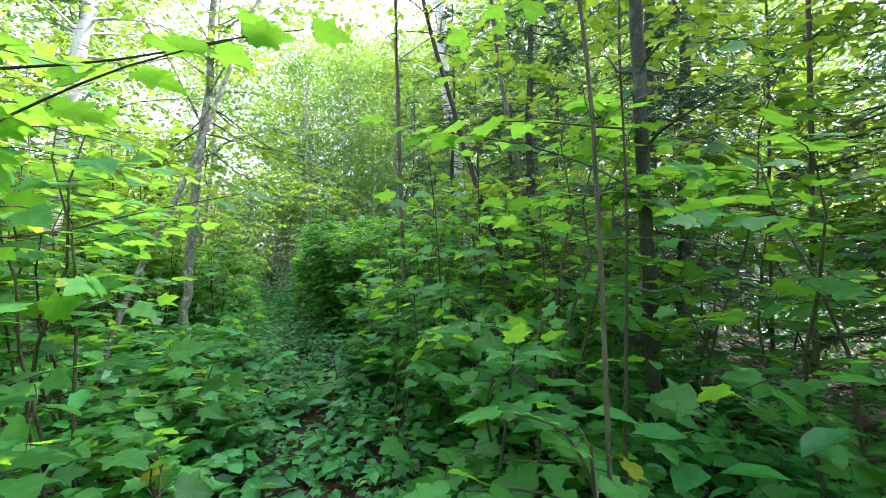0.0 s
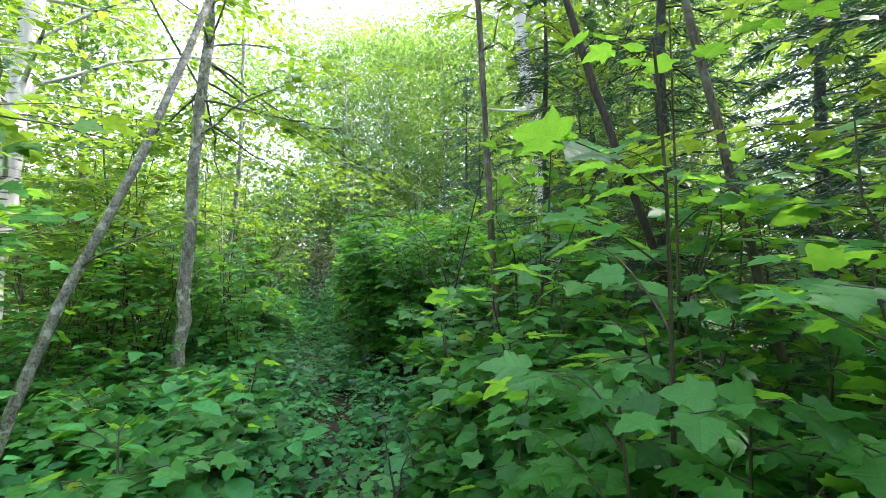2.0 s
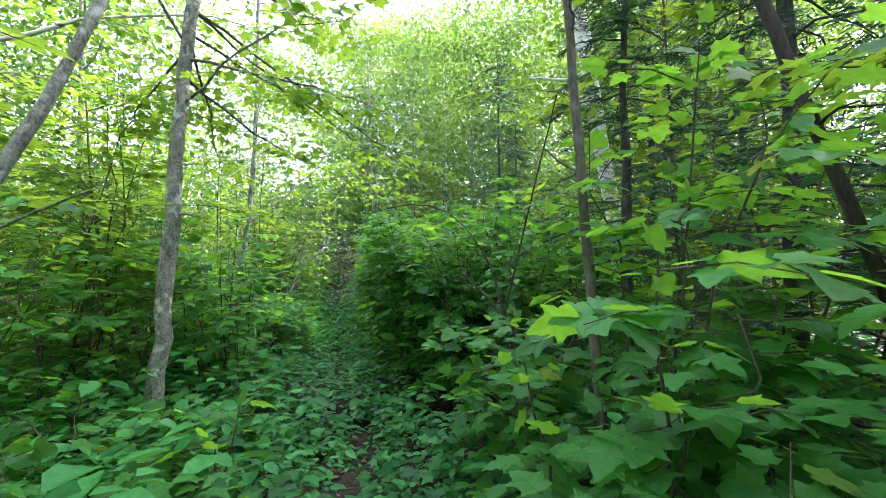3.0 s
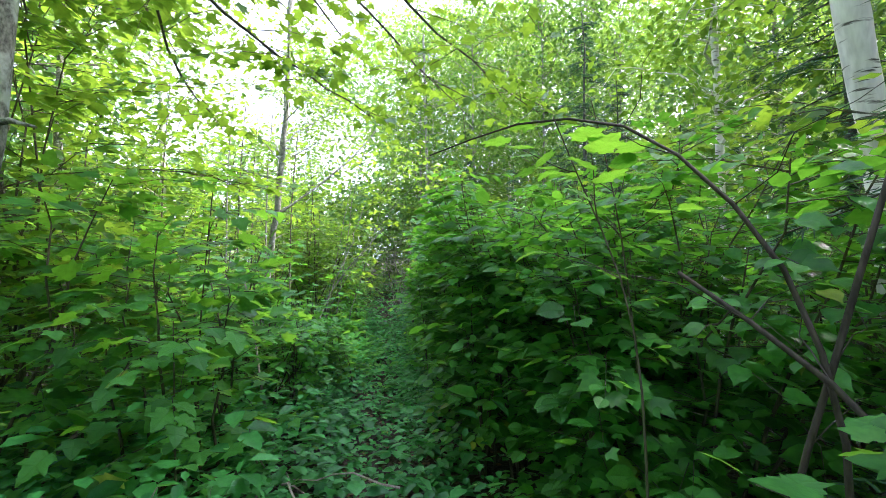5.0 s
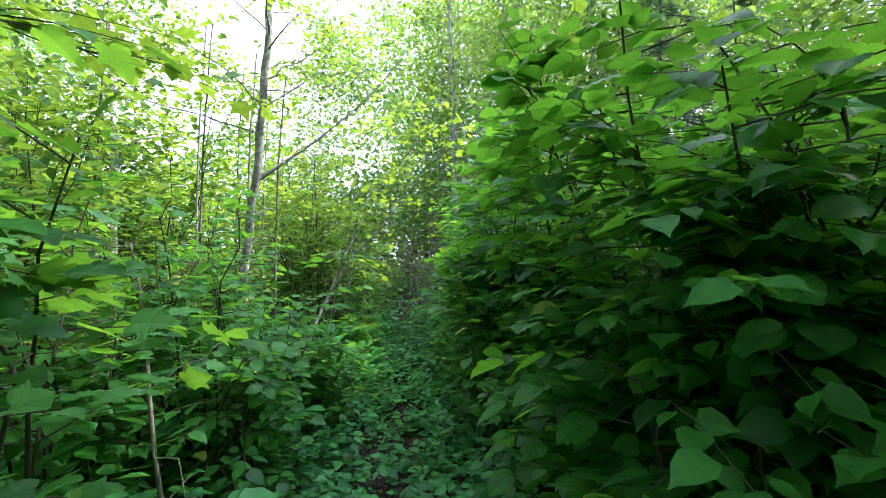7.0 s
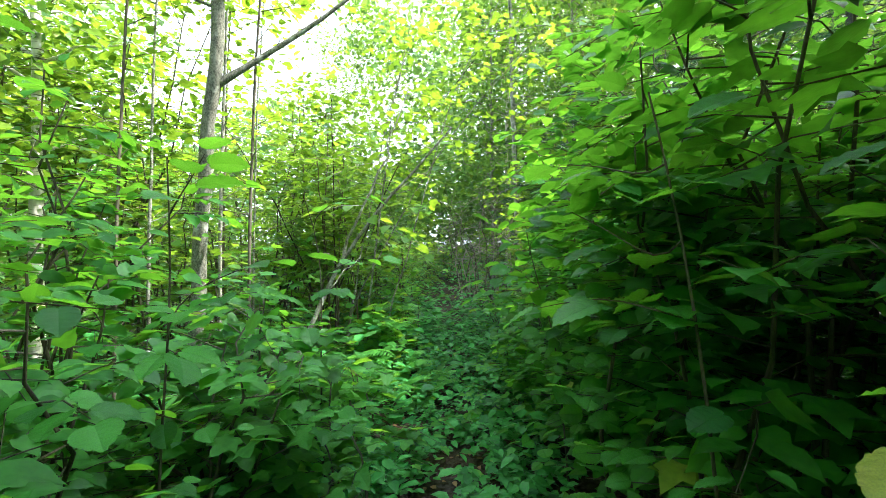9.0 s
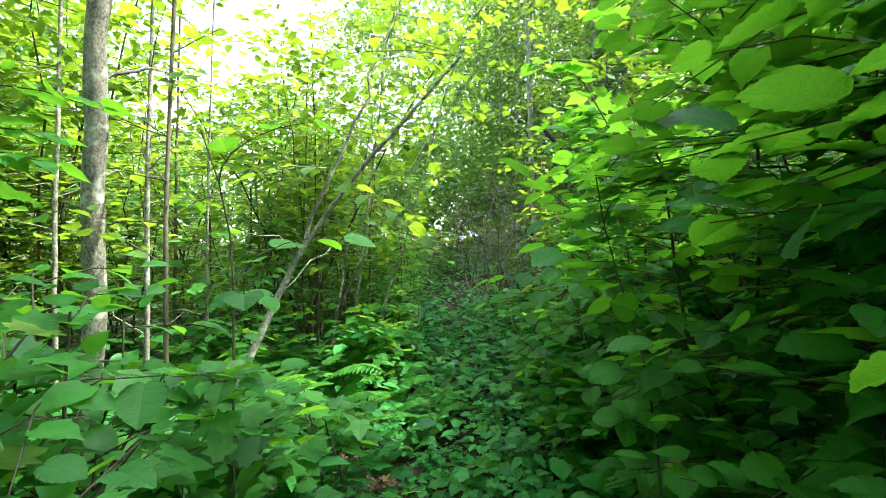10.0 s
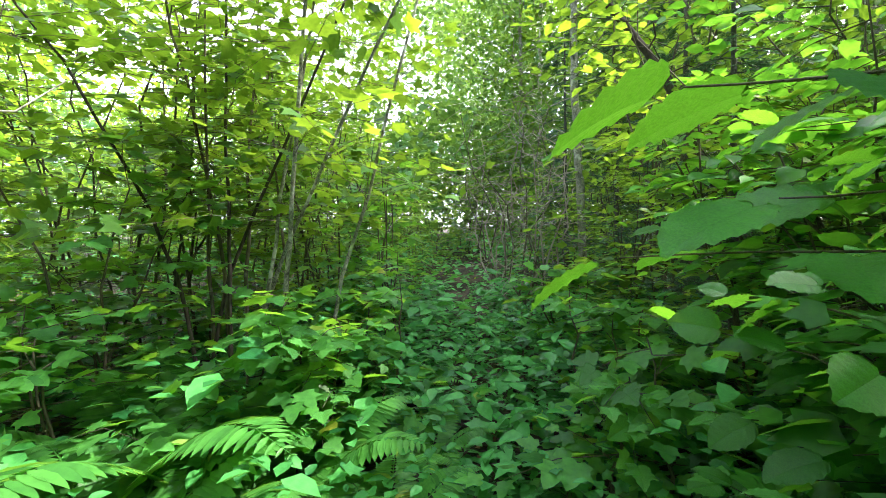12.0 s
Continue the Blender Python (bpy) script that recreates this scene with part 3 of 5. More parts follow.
def spruce(name, height, trunk_r, reach, low, whorls, seed, twiglets=15):
    """A dark conifer: straight trunk, drooping whorled boughs and fine needled twigs."""
    rng = np.random.default_rng(seed)
    root = new(name)
    n = 10
    t = np.linspace(0, 1, n)
    pts = np.stack([rng.normal(0, 0.015, n), rng.normal(0, 0.015, n), height * t - 0.1], 1)
    rad = trunk_r * (1 - 0.9 * t)
    rad[0] *= 1.35
    part("trunk", tube(pts, rad, 10, 0.05, rng), M_SPRUCE, root)
    woods, P, A, N, S = [], [], [], [], []
    for w in range(whorls):
        u = low + (1 - low) * w / whorls
        for b in range(rng.integers(4, 7)):
            az = rng.uniform(0, 6.28)
            ln = reach * (1 - u) ** 0.7 * rng.uniform(0.6, 1.1) + 0.15
            q = np.array([0, 0, height * u + rng.normal(0, 0.1)])
            e = q + flat(az) * ln + np.array([0, 0, -ln * rng.uniform(0.15, 0.5)])
            br = bend(q, e, 6, 0.06 * ln, rng, 0.02)
            woods.append(tube(br, np.linspace(0.014, 0.003, 6), 3))
            m = int(twiglets * ln / 1.0) + 4
            v = rng.uniform(0.15, 1.0, m)
            cen = np.stack([np.interp(v, np.linspace(0, 1, 6), br[:, k]) for k in range(3)], 1)
            side = np.array([-math.sin(az), math.cos(az), 0])
            sg = rng.choice([-1, 1], m)[:, None]
            way = unit(flat(az) * 0.6 + side * sg + np.array([0, 0, -0.3]) + rng.normal(0, 0.2, (m, 3)))
            tl = (0.12 + 0.3 * (1 - v))[:, None] * min(1, ln)
            for k in np.linspace(0.12, 1.0, 5):
                for s2 in (-1, 1):
                    P.append(cen + way * tl * k)
                    A.append(way + s2 * unit(np.cross(way, [0, 0, 1.0])) * 0.9 + rng.normal(0, 0.25, (m, 3)))
                    N.append(np.array([0, 0, 1.0]) + rng.normal(0, 0.6, (m, 3)))
                    S.append(rng.uniform(0.06, 0.11, m))
    stuff("branchwork", join(*woods), M_SPRUCE, root)
    stuff("needles", leaves(BLADE, np.concatenate(P), np.concatenate(A), np.concatenate(N), np.concatenate(S) * 1.3), M_NEEDLE, root)
    return root


def fern(seed, fronds=7, length=0.6):
    """A crown of arching fronds, each with two rows of toothed leaflets."""
    rng = np.random.default_rng(seed)
    root = new("fern")
    P, A, N, S = [], [], [], []
    for k in range(fronds):
        az = k * 6.28 / fronds + rng.normal(0, 0.25)
        ln = length * rng.uniform(0.75, 1.1)
        t = np.linspace(0, 1, 26)
        out = flat(az)
        p = out * (t * ln * 0.85)[:, None] + np.array([0, 0, 1.0]) * (ln * (1.3 * t - 0.84 * t ** 2))[:, None]
        part("stalk", tube(p[::5], np.linspace(0.004, 0.001, len(p[::5])), 3), M_FERN, root)
        tan = unit(np.gradient(p, axis=0))
        side = np.cross(out, [0, 0, 1.0])
        up = np.cross(side, tan)
        width = 0.24 * ln * np.sin(np.clip(0.12 + 0.88 * t, 0, 1) ** 0.75 * np.pi * 0.97)
        for s in (-1, 1):
            P.append(p[3:])
            A.append(side * s + tan[3:] * 0.35 - np.array([0, 0, 0.12]))
            N.append(up[3:] + rng.normal(0, 0.12, (len(t) - 3, 3)))
            S.append(np.maximum(width[3:], 0.012))
    slim = (OVAL[0] * np.array([0.52, 1, 0.6]), OVAL[1])
    stuff("fronds", leaves(slim, np.concatenate(P), np.concatenate(A), np.concatenate(N), np.concatenate(S)), M_FERN, root)
    return root


def put(ob, x, y, turn=0.0, scale=1.0, dz=0.0):
    m = pose(x, y, float(ground_z(x, y)) + dz, 0, 0, turn)
    ob.matrix_basis = m @ Matrix.Scale(scale, 4)
    return ob


def again(ob, x, y, turn=0.0, scale=1.0):
    return copy_thing_scaled(ob, pose(x, y, float(ground_z(x, y)), 0, 0, turn), scale)


def copy_thing_scaled(ob, m, scale):
    c = copy_thing(ob, m)
    c.matrix_basis = m @ Matrix.Scale(scale, 4)
    return c


# ---- the trees that can be told apart ----
trail_maple = bare_stem([(-3.48, 5.86, 0.0), (-3.43, 6.05, 1.8), (-3.38, 6.13, 2.7), (-3.26, 6.16, 3.6), (-3.2, 6.2, 5.0), (-3.1, 6.3, 8.0)], 0.066, 0.03, M_GREY,
          "maple_tree", "slender grey-barked maple with lichen patches beside the trail", "tree", 5, 3, (M_CANOPY, MAPLE_LO, 0.095, 16, 9, 0.42), 10, limbs=(13, 1.2, 2.8, 0.34, 0.7))
MAPLE_CROWN = (M_CANOPY, MAPLE_LO, 0.095)
for k, limb in enumerate([[(-3.32, 6.14, 3.1), (-3.0, 6.2, 3.05), (-2.65, 6.25, 2.95), (-2.3, 6.75, 2.95), (-1.9, 7.3, 2.9)], [(-3.34, 6.14, 2.95), (-3.3, 6.9, 2.75), (-3.15, 7.7, 2.6), (-2.9, 8.4, 2.5)],
                          [(-3.3, 6.15, 3.3), (-2.9, 7.0, 3.1), (-2.6, 7.8, 2.85), (-2.3, 8.7, 2.6)], [(-3.3, 6.15, 3.3), (-3.7, 6.9, 2.9), (-3.95, 7.4, 2.6), (-4.3, 8.2, 2.5)], [(-3.28, 6.16, 3.5), (-2.6, 7.0, 3.0), (-2.1, 7.8, 2.65), (-1.7, 8.5, 2.5)],
                          [(-3.3, 6.15, 3.2), (-4.2, 6.6, 2.9), (-5.0, 7.2, 2.8)], [(-3.28, 6.16, 3.5), (-3.2, 7.4, 3.3), (-3.3, 8.8, 3.2)], [(-3.3, 6.15, 3.4), (-4.0, 6.9, 3.2), (-4.6, 8.0, 3.1)]]):
    leafy_limb(trail_maple, limb, 0.013, M_BROWN, MAPLE_CROWN, 17, 9, 500 + k)
bare_stem([(-3.05, 3.7, -0.02), (-2.84, 4.05, 1.2), (-2.62, 4.37, 2.0), (-2.42, 4.7, 3.0), (-2.2, 5.1, 4.2), (-1.95, 5.6, 5.6)], 0.03, 0.017, M_GREY,
          "leaning_tree", "thin grey tree leaning over the undergrowth", "tree", 4, 4, (M_CANOPY, MAPLE_LO, 0.09, 12, 9, 0.6), 8, limbs=(4, 0.8, 1.6, 0.65, 0.95))
bare_stem([(-5.16, 5.45, 0.0), (-5.05, 5.53, 1.0), (-4.83, 5.69, 3.0), (-4.6, 5.8, 5.0), (-4.4, 5.9, 9.0)], 0.11, 0.06, M_BIRCH,
          "birch_tree", "white-barked birch with dark marks, slightly leaning", "tree", 5, 5, (M_CANOPY, FOUR, 0.085, 30, 16, 0.3), 12, limbs=(16, 1.2, 2.6, 0.25, 0.7))
bare_stem([(1.19, 2.43, 0.0), (1.15, 2.54, 2.0), (1.1, 2.65, 4.0), (1.1, 2.7, 8.0)], 0.039, 0.032, M_SPRUCE,
          "spruce_tree", "straight grey conifer trunk with dead lower twigs", "tree", 26, 6, None, 12)
bare_stem([(0.49, 1.2, 0.0), (0.45, 1.33, 2.0), (0.36, 1.42, 2.8), (0.22, 1.5, 4.2)], 0.0085, 0.005, M_BROWN,
          "sapling_tree", "slim smooth-barked sapling with a forked top", "tree", 7, 7, (M_MAPLE, MAPLE, 0.11, 9, 7, 0.55), 8)
second_maple = bare_stem([(-6.68, 11.62, -0.5), (-6.42, 11.53, 0.9), (-6.12, 11.42, 2.2), (-6.0, 11.4, 3.0), (-5.88, 11.4, 4.6), (-5.7, 11.4, 8.5)], 0.058, 0.028, M_GREY,
          "maple_tree", "slender grey-barked maple with a long side branch", "tree", 3, 8, (M_CANOPY, FOUR, 0.08, 14, 10, 0.42), 10, limbs=(9, 1.0, 2.0, 0.4, 0.75))
for k, limb in enumerate([[(-6.05, 11.41, 2.75), (-6.7, 11.1, 3.0), (-7.5, 10.7, 3.2), (-8.2, 10.2, 3.3)], [(-6.0, 11.4, 3.1), (-6.3, 11.0, 3.5), (-6.9, 10.4, 3.9)], [(-5.95, 11.4, 3.4), (-5.6, 11.9, 3.9), (-5.3, 12.3, 4.4)],
                          [(-6.0, 11.4, 3.2), (-6.6, 12.0, 3.6), (-7.3, 12.6, 3.9)], [(-5.9, 11.4, 3.9), (-5.5, 10.8, 4.3), (-5.0, 10.2, 4.6)]]):
    leafy_limb(second_maple, limb, 0.012, M_GREY, (M_CANOPY, FOUR, 0.085), 24, 10, 520 + k)
bare_stem([(-6.12, 11.42, 2.2), (-5.6, 11.85, 2.7), (-5.0, 12.3, 3.4), (-4.6, 12.6, 4.1)], 0.024, 0.006, M_GREY,
          "side_branch", "long bare side branch rising from a maple trunk", "branch", 4, 88, (M_CANOPY, FOUR, 0.08, 6, 8, 0.6), 6)
bare_stem([(-0.4, 4.94, 0.0), (-0.48, 5.12, 2.0), (-0.56, 5.29, 4.0), (-0.6, 5.4, 7.0)], 0.026, 0.016, M_BROWN,
          "sapling_tree", "thin brown-barked young tree with lichen spots", "tree", 8, 9, (M_CANOPY, MAPLE_LO, 0.08, 12, 9, 0.45), 8, limbs=(4, 0.8, 1.5, 0.45, 0.8))
bare_stem([(0.75, 8.7, -0.3), (0.43, 8.52, 2.0), (0.1, 8.36, 4.0), (-0.3, 8.2, 9.0)], 0.1, 0.08, M_BIRCH,
          "birch_tree", "pale white-barked birch trunk behind the saplings", "tree", 4, 10, (M_CANOPY, FOUR, 0.075, 20, 14, 0.5), 12, limbs=(6, 1.0, 2.0, 0.45, 0.8))
bare_stem([(-1.13, 6.55, -0.1), (-0.97, 6.52, 0.6), (-0.82, 6.5, 1.2), (-0.56, 6.45, 2.2), (-0.43, 6.43, 2.7)], 0.011, 0.006, M_DARK,
          "dead_tree", "black bare dead stem, slightly bent", "branch", 4, 11, None, 6)
bare_stem([(-0.83, 6.49, -0.08), (-0.85, 6.43, 1.02), (-0.94, 6.51, 1.38), (-1.16, 6.69, 1.75), (-1.38, 6.77, 1.95), (-1.72, 6.95, 1.99), (-2.18, 7.12, 1.90)], 0.0125, 0.003, M_DARK,
          "arching_stem", "thin dark stem arching over the bushes", "branch", 5, 15, None, 5)
bare_stem([(-0.55, 6.1, 0.0), (-0.68, 6.22, 0.75), (-0.92, 6.42, 1.1), (-1.2, 6.63, 1.33)], 0.013, 0.007, M_DARK,
          "dead_limb", "dark mossy dead limb with broken stubs", "branch", 4, 19, None, 7)
bare_stem([(1.0, 4.9, 0.0), (0.65, 4.95, 1.4), (0.25, 5.0, 2.6), (-0.2, 5.1, 4.2), (-0.6, 5.2, 6.0)], 0.032, 0.02, M_DARK,
          "leaning_tree", "dark leaning trunk with broken branch stubs", "tree", 9, 12, (M_CANOPY, MAPLE_LO, 0.08, 16, 9, 0.6), 8)
bare_stem([(1.3, 4.4, 0.0), (0.95, 4.5, 1.5), (0.6, 4.6, 3.2), (0.3, 4.7, 6.0)], 0.028, 0.018, M_BROWN,
          "leaning_tree", "brown leaning stem among the saplings", "tree", 7, 13, (M_CANOPY, MAPLE_LO, 0.08, 14, 9, 0.6), 8)
leaner = bare_stem([(-5.92, 11.5, -0.75), (-5.72, 11.88, 0.25), (-5.6, 12.05, 0.68), (-5.42, 12.18, 1.06), (-5.2, 12.24, 1.36), (-5.04, 12.3, 1.52), (-4.86, 12.38, 1.72), (-4.66, 12.5, 2.0)], 0.026, 0.008, M_GREY,
                   "leaning_tree", "leaning grey stem with rough, lichen-flecked bark", "tree", 5, 14, (M_CANOPY, HAZEL_LO, 0.095, 7, 7, 0.75), 10)
leafy_limb(leaner, [(-5.5, 12.12, 0.9), (-5.4, 12.16, 1.2), (-5.26, 12.2, 1.5), (-5.15, 12.3, 1.9), (-5.0, 12.5, 2.5)], 0.013, M_GREY, (M_CANOPY, HAZEL_LO, 0.1), 6, 7, 531)

bare_stem([(-4.1, 8.6, -0.35), (-4.22, 8.52, 0.2), (-4.28, 8.54, 0.6), (-4.34, 8.59, 0.95), (-4.5, 8.62, 1.3)], 0.014, 0.006, M_DRY,
          "dead_stick", "bent bare grey stick standing among shrubs", "branch", 4, 17, None, 6)
bare_stem([(-3.6, 16.3, -0.65), (-3.91, 16.2, 0.53), (-4.28, 16.1, 1.67), (-4.56, 15.96, 2.12), (-4.78, 15.83, 2.38)], 0.04, 0.03, M_DARK,
          "broken_trunk", "dark leaning trunk with a snapped-off top", "tree", 4, 18, None, 8)
bare_stem([(-5.17, 17.43, -0.65), (-5.2, 17.4, 0.8), (-5.24, 17.34, 1.9), (-5.3, 17.3, 4.5), (-5.3, 17.2, 8.0)], 0.05, 0.03, M_GREY,
          "young_tree", "slender pale grey trunk beyond the bushes", "tree", 5, 19, (M_CANOPY, FOUR, 0.09, 30, 10, 0.35), 8, limbs=(8, 0.8, 1.8, 0.35, 0.9))
bare_bush(-5.7, 17.2, 3.0, 1.0, 9, 91)
bare_bush(-6.6, 18.6, 3.4, 1.1, 8, 92)

for k, (x, y, h) in enumerate([(2.3, 2.7, 4.6), (3.3, 4.4, 5.2), (0.7, 7.0, 4.4), (3.6, 2.4, 5.0), (1.6, 3.7, 4.2), (-6.2, 6.9, 4.6), (-5.2, 7.3, 3.6), (-3.4, 2.9, 3.4), (-4.4, 4.2, 3.8), (-2.9, 1.9, 3.2)]):
    z = float(ground_z(x, y))
    bare_stem([(x, y, z - 0.04), (x - 0.05, y, z + 1.4), (x - 0.15, y - 0.1, z + h * 0.65), (x - 0.2, y - 0.1, z + h)], 0.022, 0.008, M_BROWN,
              "young_maple", "young maple with broad flat sprays of bright leaves", "tree", 3, 620 + k, (M_CANOPY, MAPLE_LO, 0.105, 44, 9, 0.28), 7, limbs=(9, 0.8, 1.7, 0.3, 0.95))

# thin upright stems on the left
for k, (x, y, h, r) in enumerate([(-6.1, 11.68, 3.6, 0.016), (-6.9, 12.1, 4.2, 0.022), (-6.6, 11.0, 4.0, 0.015), (-7.6, 11.9, 4.6, 0.02), (-8.0, 13.1, 4.6, 0.018), (-7.3, 12.9, 4.0, 0.015), (-7.7, 10.6, 4.4, 0.016)]):
    bare_stem([(x, y, float(ground_z(x, y)) - 0.04), (x + 0.05, y, 1.2), (x + 0.02, y + 0.1, h * 0.7), (x + 0.15, y + 0.1, h)], r, r * 0.5, M_GREY if k % 2 else M_BROWN,
              "young_tree", "thin upright brown-stemmed young tree", "tree", 4, 60 + k, (M_CANOPY, HAZEL_LO, 0.085, 14, 9, 0.3), 6)

# the clump of hazel stems past the leaning tree: one thing that rises from one stool
rs = np.random.default_rng(21)
clump = tagged(new("hazel_clump"), "clump of upright brown hazel stems with bright leaves", "shrub")
clump.location = (-7.0, 14.2, -0.72)
cl_lv, cl_tw = ([], [], [], []), []
for k in range(11):
    b0 = np.array([rs.normal(0, 0.3), rs.normal(0, 0.22), 0])
    dx, dy, h = rs.normal(0.08, 0.24), rs.normal(-0.05, 0.18), rs.uniform(3.2, 5.0)
    q = np.array([b0, b0 + (dx * 0.3, dy * 0.3, 0.9), b0 + (dx, dy, 1.6), b0 + (dx * 2.6, dy * 2.6, h * 0.75), b0 + (dx * 4.4, dy * 4.4, h)])
    u = np.linspace(0, 4, 14)
    q = np.stack([np.interp(u, np.arange(5), q[:, c]) for c in range(3)], 1)
    q[1:-1] = (q[:-2] + 2 * q[1:-1] + q[2:]) / 4 + rs.normal(0, 0.008, (12, 3))
    part("stem", tube(q, np.linspace(rs.uniform(0.013, 0.025), 0.004, 14), 7), (M_BROWN, M_GREY, M_DARK)[k % 3], clump)
    for b in range(30):
        w = rs.uniform(5.4, 13)
        s0 = np.array([np.interp(w, np.arange(14), q[:, c]) for c in range(3)])
        tw, rec = spray(s0, unit(flat(rs.uniform(0, 6.28), rs.uniform(0.0, 0.6))), rs.uniform(0.5, 1.25), 9, 0.105, rs)
        cl_tw.append(tube(tw[::2], np.linspace(0.0028, 0.0012, 3), 3))
        collect(cl_lv, (rec[0], rec[1], rec[2] + rs.normal(0, 0.3, rec[2].shape), rec[3]))
stuff("twigwork", join(*cl_tw), M_BROWN, clump)
stuff("foliage", leaves(MAPLE_LO, *[np.concatenate(k) for k in cl_lv]), M_CANOPY, clump)

# a low heap of dry grey sticks on the left
rb = np.random.default_rng(77)
heap = tagged(new("brush_heap"), "heap of dry grey dead sticks under the shrubs", "branches")
heap.location = (-3.55, 6.6, float(ground_z(-3.55, 6.6)))
for k in range(26):
    c0 = np.array([rb.normal(0, 0.4), rb.normal(0, 0.5), rb.uniform(0.02, 0.3)])
    w = unit(np.array([rb.normal(0, 1), rb.normal(0, 0.7), rb.normal(0.15, 0.4)]))
    ln = rb.uniform(0.3, 0.85)
    st = bend(c0 - w * ln / 2, c0 + w * ln / 2, 6, 0.03, rb, 0.05)
    st[:, 2] = np.maximum(st[:, 2], 0.0)
    part("stick", tube(st, np.linspace(rb.uniform(0.006, 0.016), 0.003, 6), 5), M_DRY, heap)

# ---- bushes along the trail ----
HAZEL_TAG = ("dense hazel bush with toothed dark green leaves", "shrub", "hazel bushes along the trail")
for k, (x, y, s) in enumerate([(-2.21, 9.91, 1.65), (-1.45, 8.65, 1.55), (-0.87, 7.67, 1.2), (-0.28, 8.98, 1.45), (-0.78, 10.19, 1.44), (-2.55, 11.14, 1.7), (-1.47, 11.69, 1.44), (-2.90, 12.36, 1.6), (-2.3, 13.2, 1.75),
                               (0.12, 7.80, 1.2), (-2.44, 14.41, 1.25), (-1.20, 9.38, 1.38), (-1.9, 9.25, 1.5), (-2.69, 10.52, 1.4), (-1.15, 8.13, 1.4), (-3.17, 11.81, 1.3), (-3.2, 11.2, 1.45), (-3.15, 12.3, 1.3), (-3.2, 13.3, 1.1), (-2.4, 9.25, 1.0), (-2.05, 8.6, 1.15), (-1.35, 7.75, 0.9), (-3.0, 10.6, 1.45), (0.9, 9.2, 1.3), (-0.2, 11.2, 1.4), (-3.65, 12.9, 0.75), (-3.6, 13.9, 1.0), (-3.5, 14.8, 1.2), (-3.0, 15.2, 1.6)]):
    front = float(off_trail(x, y)) < 1.75
    tagged(shrub("hazel_bush", (1.7 if front else 1.8) * s, 1.0 * s, 10, 20 if front else 11, 11, 0.098 if front else 0.115, FOUR if not front else LOBE_LO if k % 2 else HAZEL_LO, M_HAZEL, 300 + k, 0.2, 0.008, length=0.6, at=(x, y), clear=0.34 if y > 8.4 else 0.62, big="hazel" if front else None), *HAZEL_TAG)
for k, (x, y, s) in enumerate([(-4.89, 9.18, 0.90), (-5.68, 10.03, 1.00), (-4.56, 8.46, 0.69), (-6.07, 8.85, 1.12), (-7.05, 10.43, 1.19), (-5.28, 10.57, 0.62), (-5.02, 9.77, 0.75), (-4.30, 8.98, 0.56)]):
    tagged(shrub("hazel_bush", 2.1 * s, 1.0 * s, 9, 12, 9, 0.09, HAZEL_LO, M_HAZEL, 330 + k, 0.06, 0.008, length=0.5, at=(x, y), clear=0.5, big="hazel", big_most=30), *HAZEL_TAG)
MAPLE_TAG = ("young maple with layered broad green leaves", "shrub", "maple saplings along the trail")
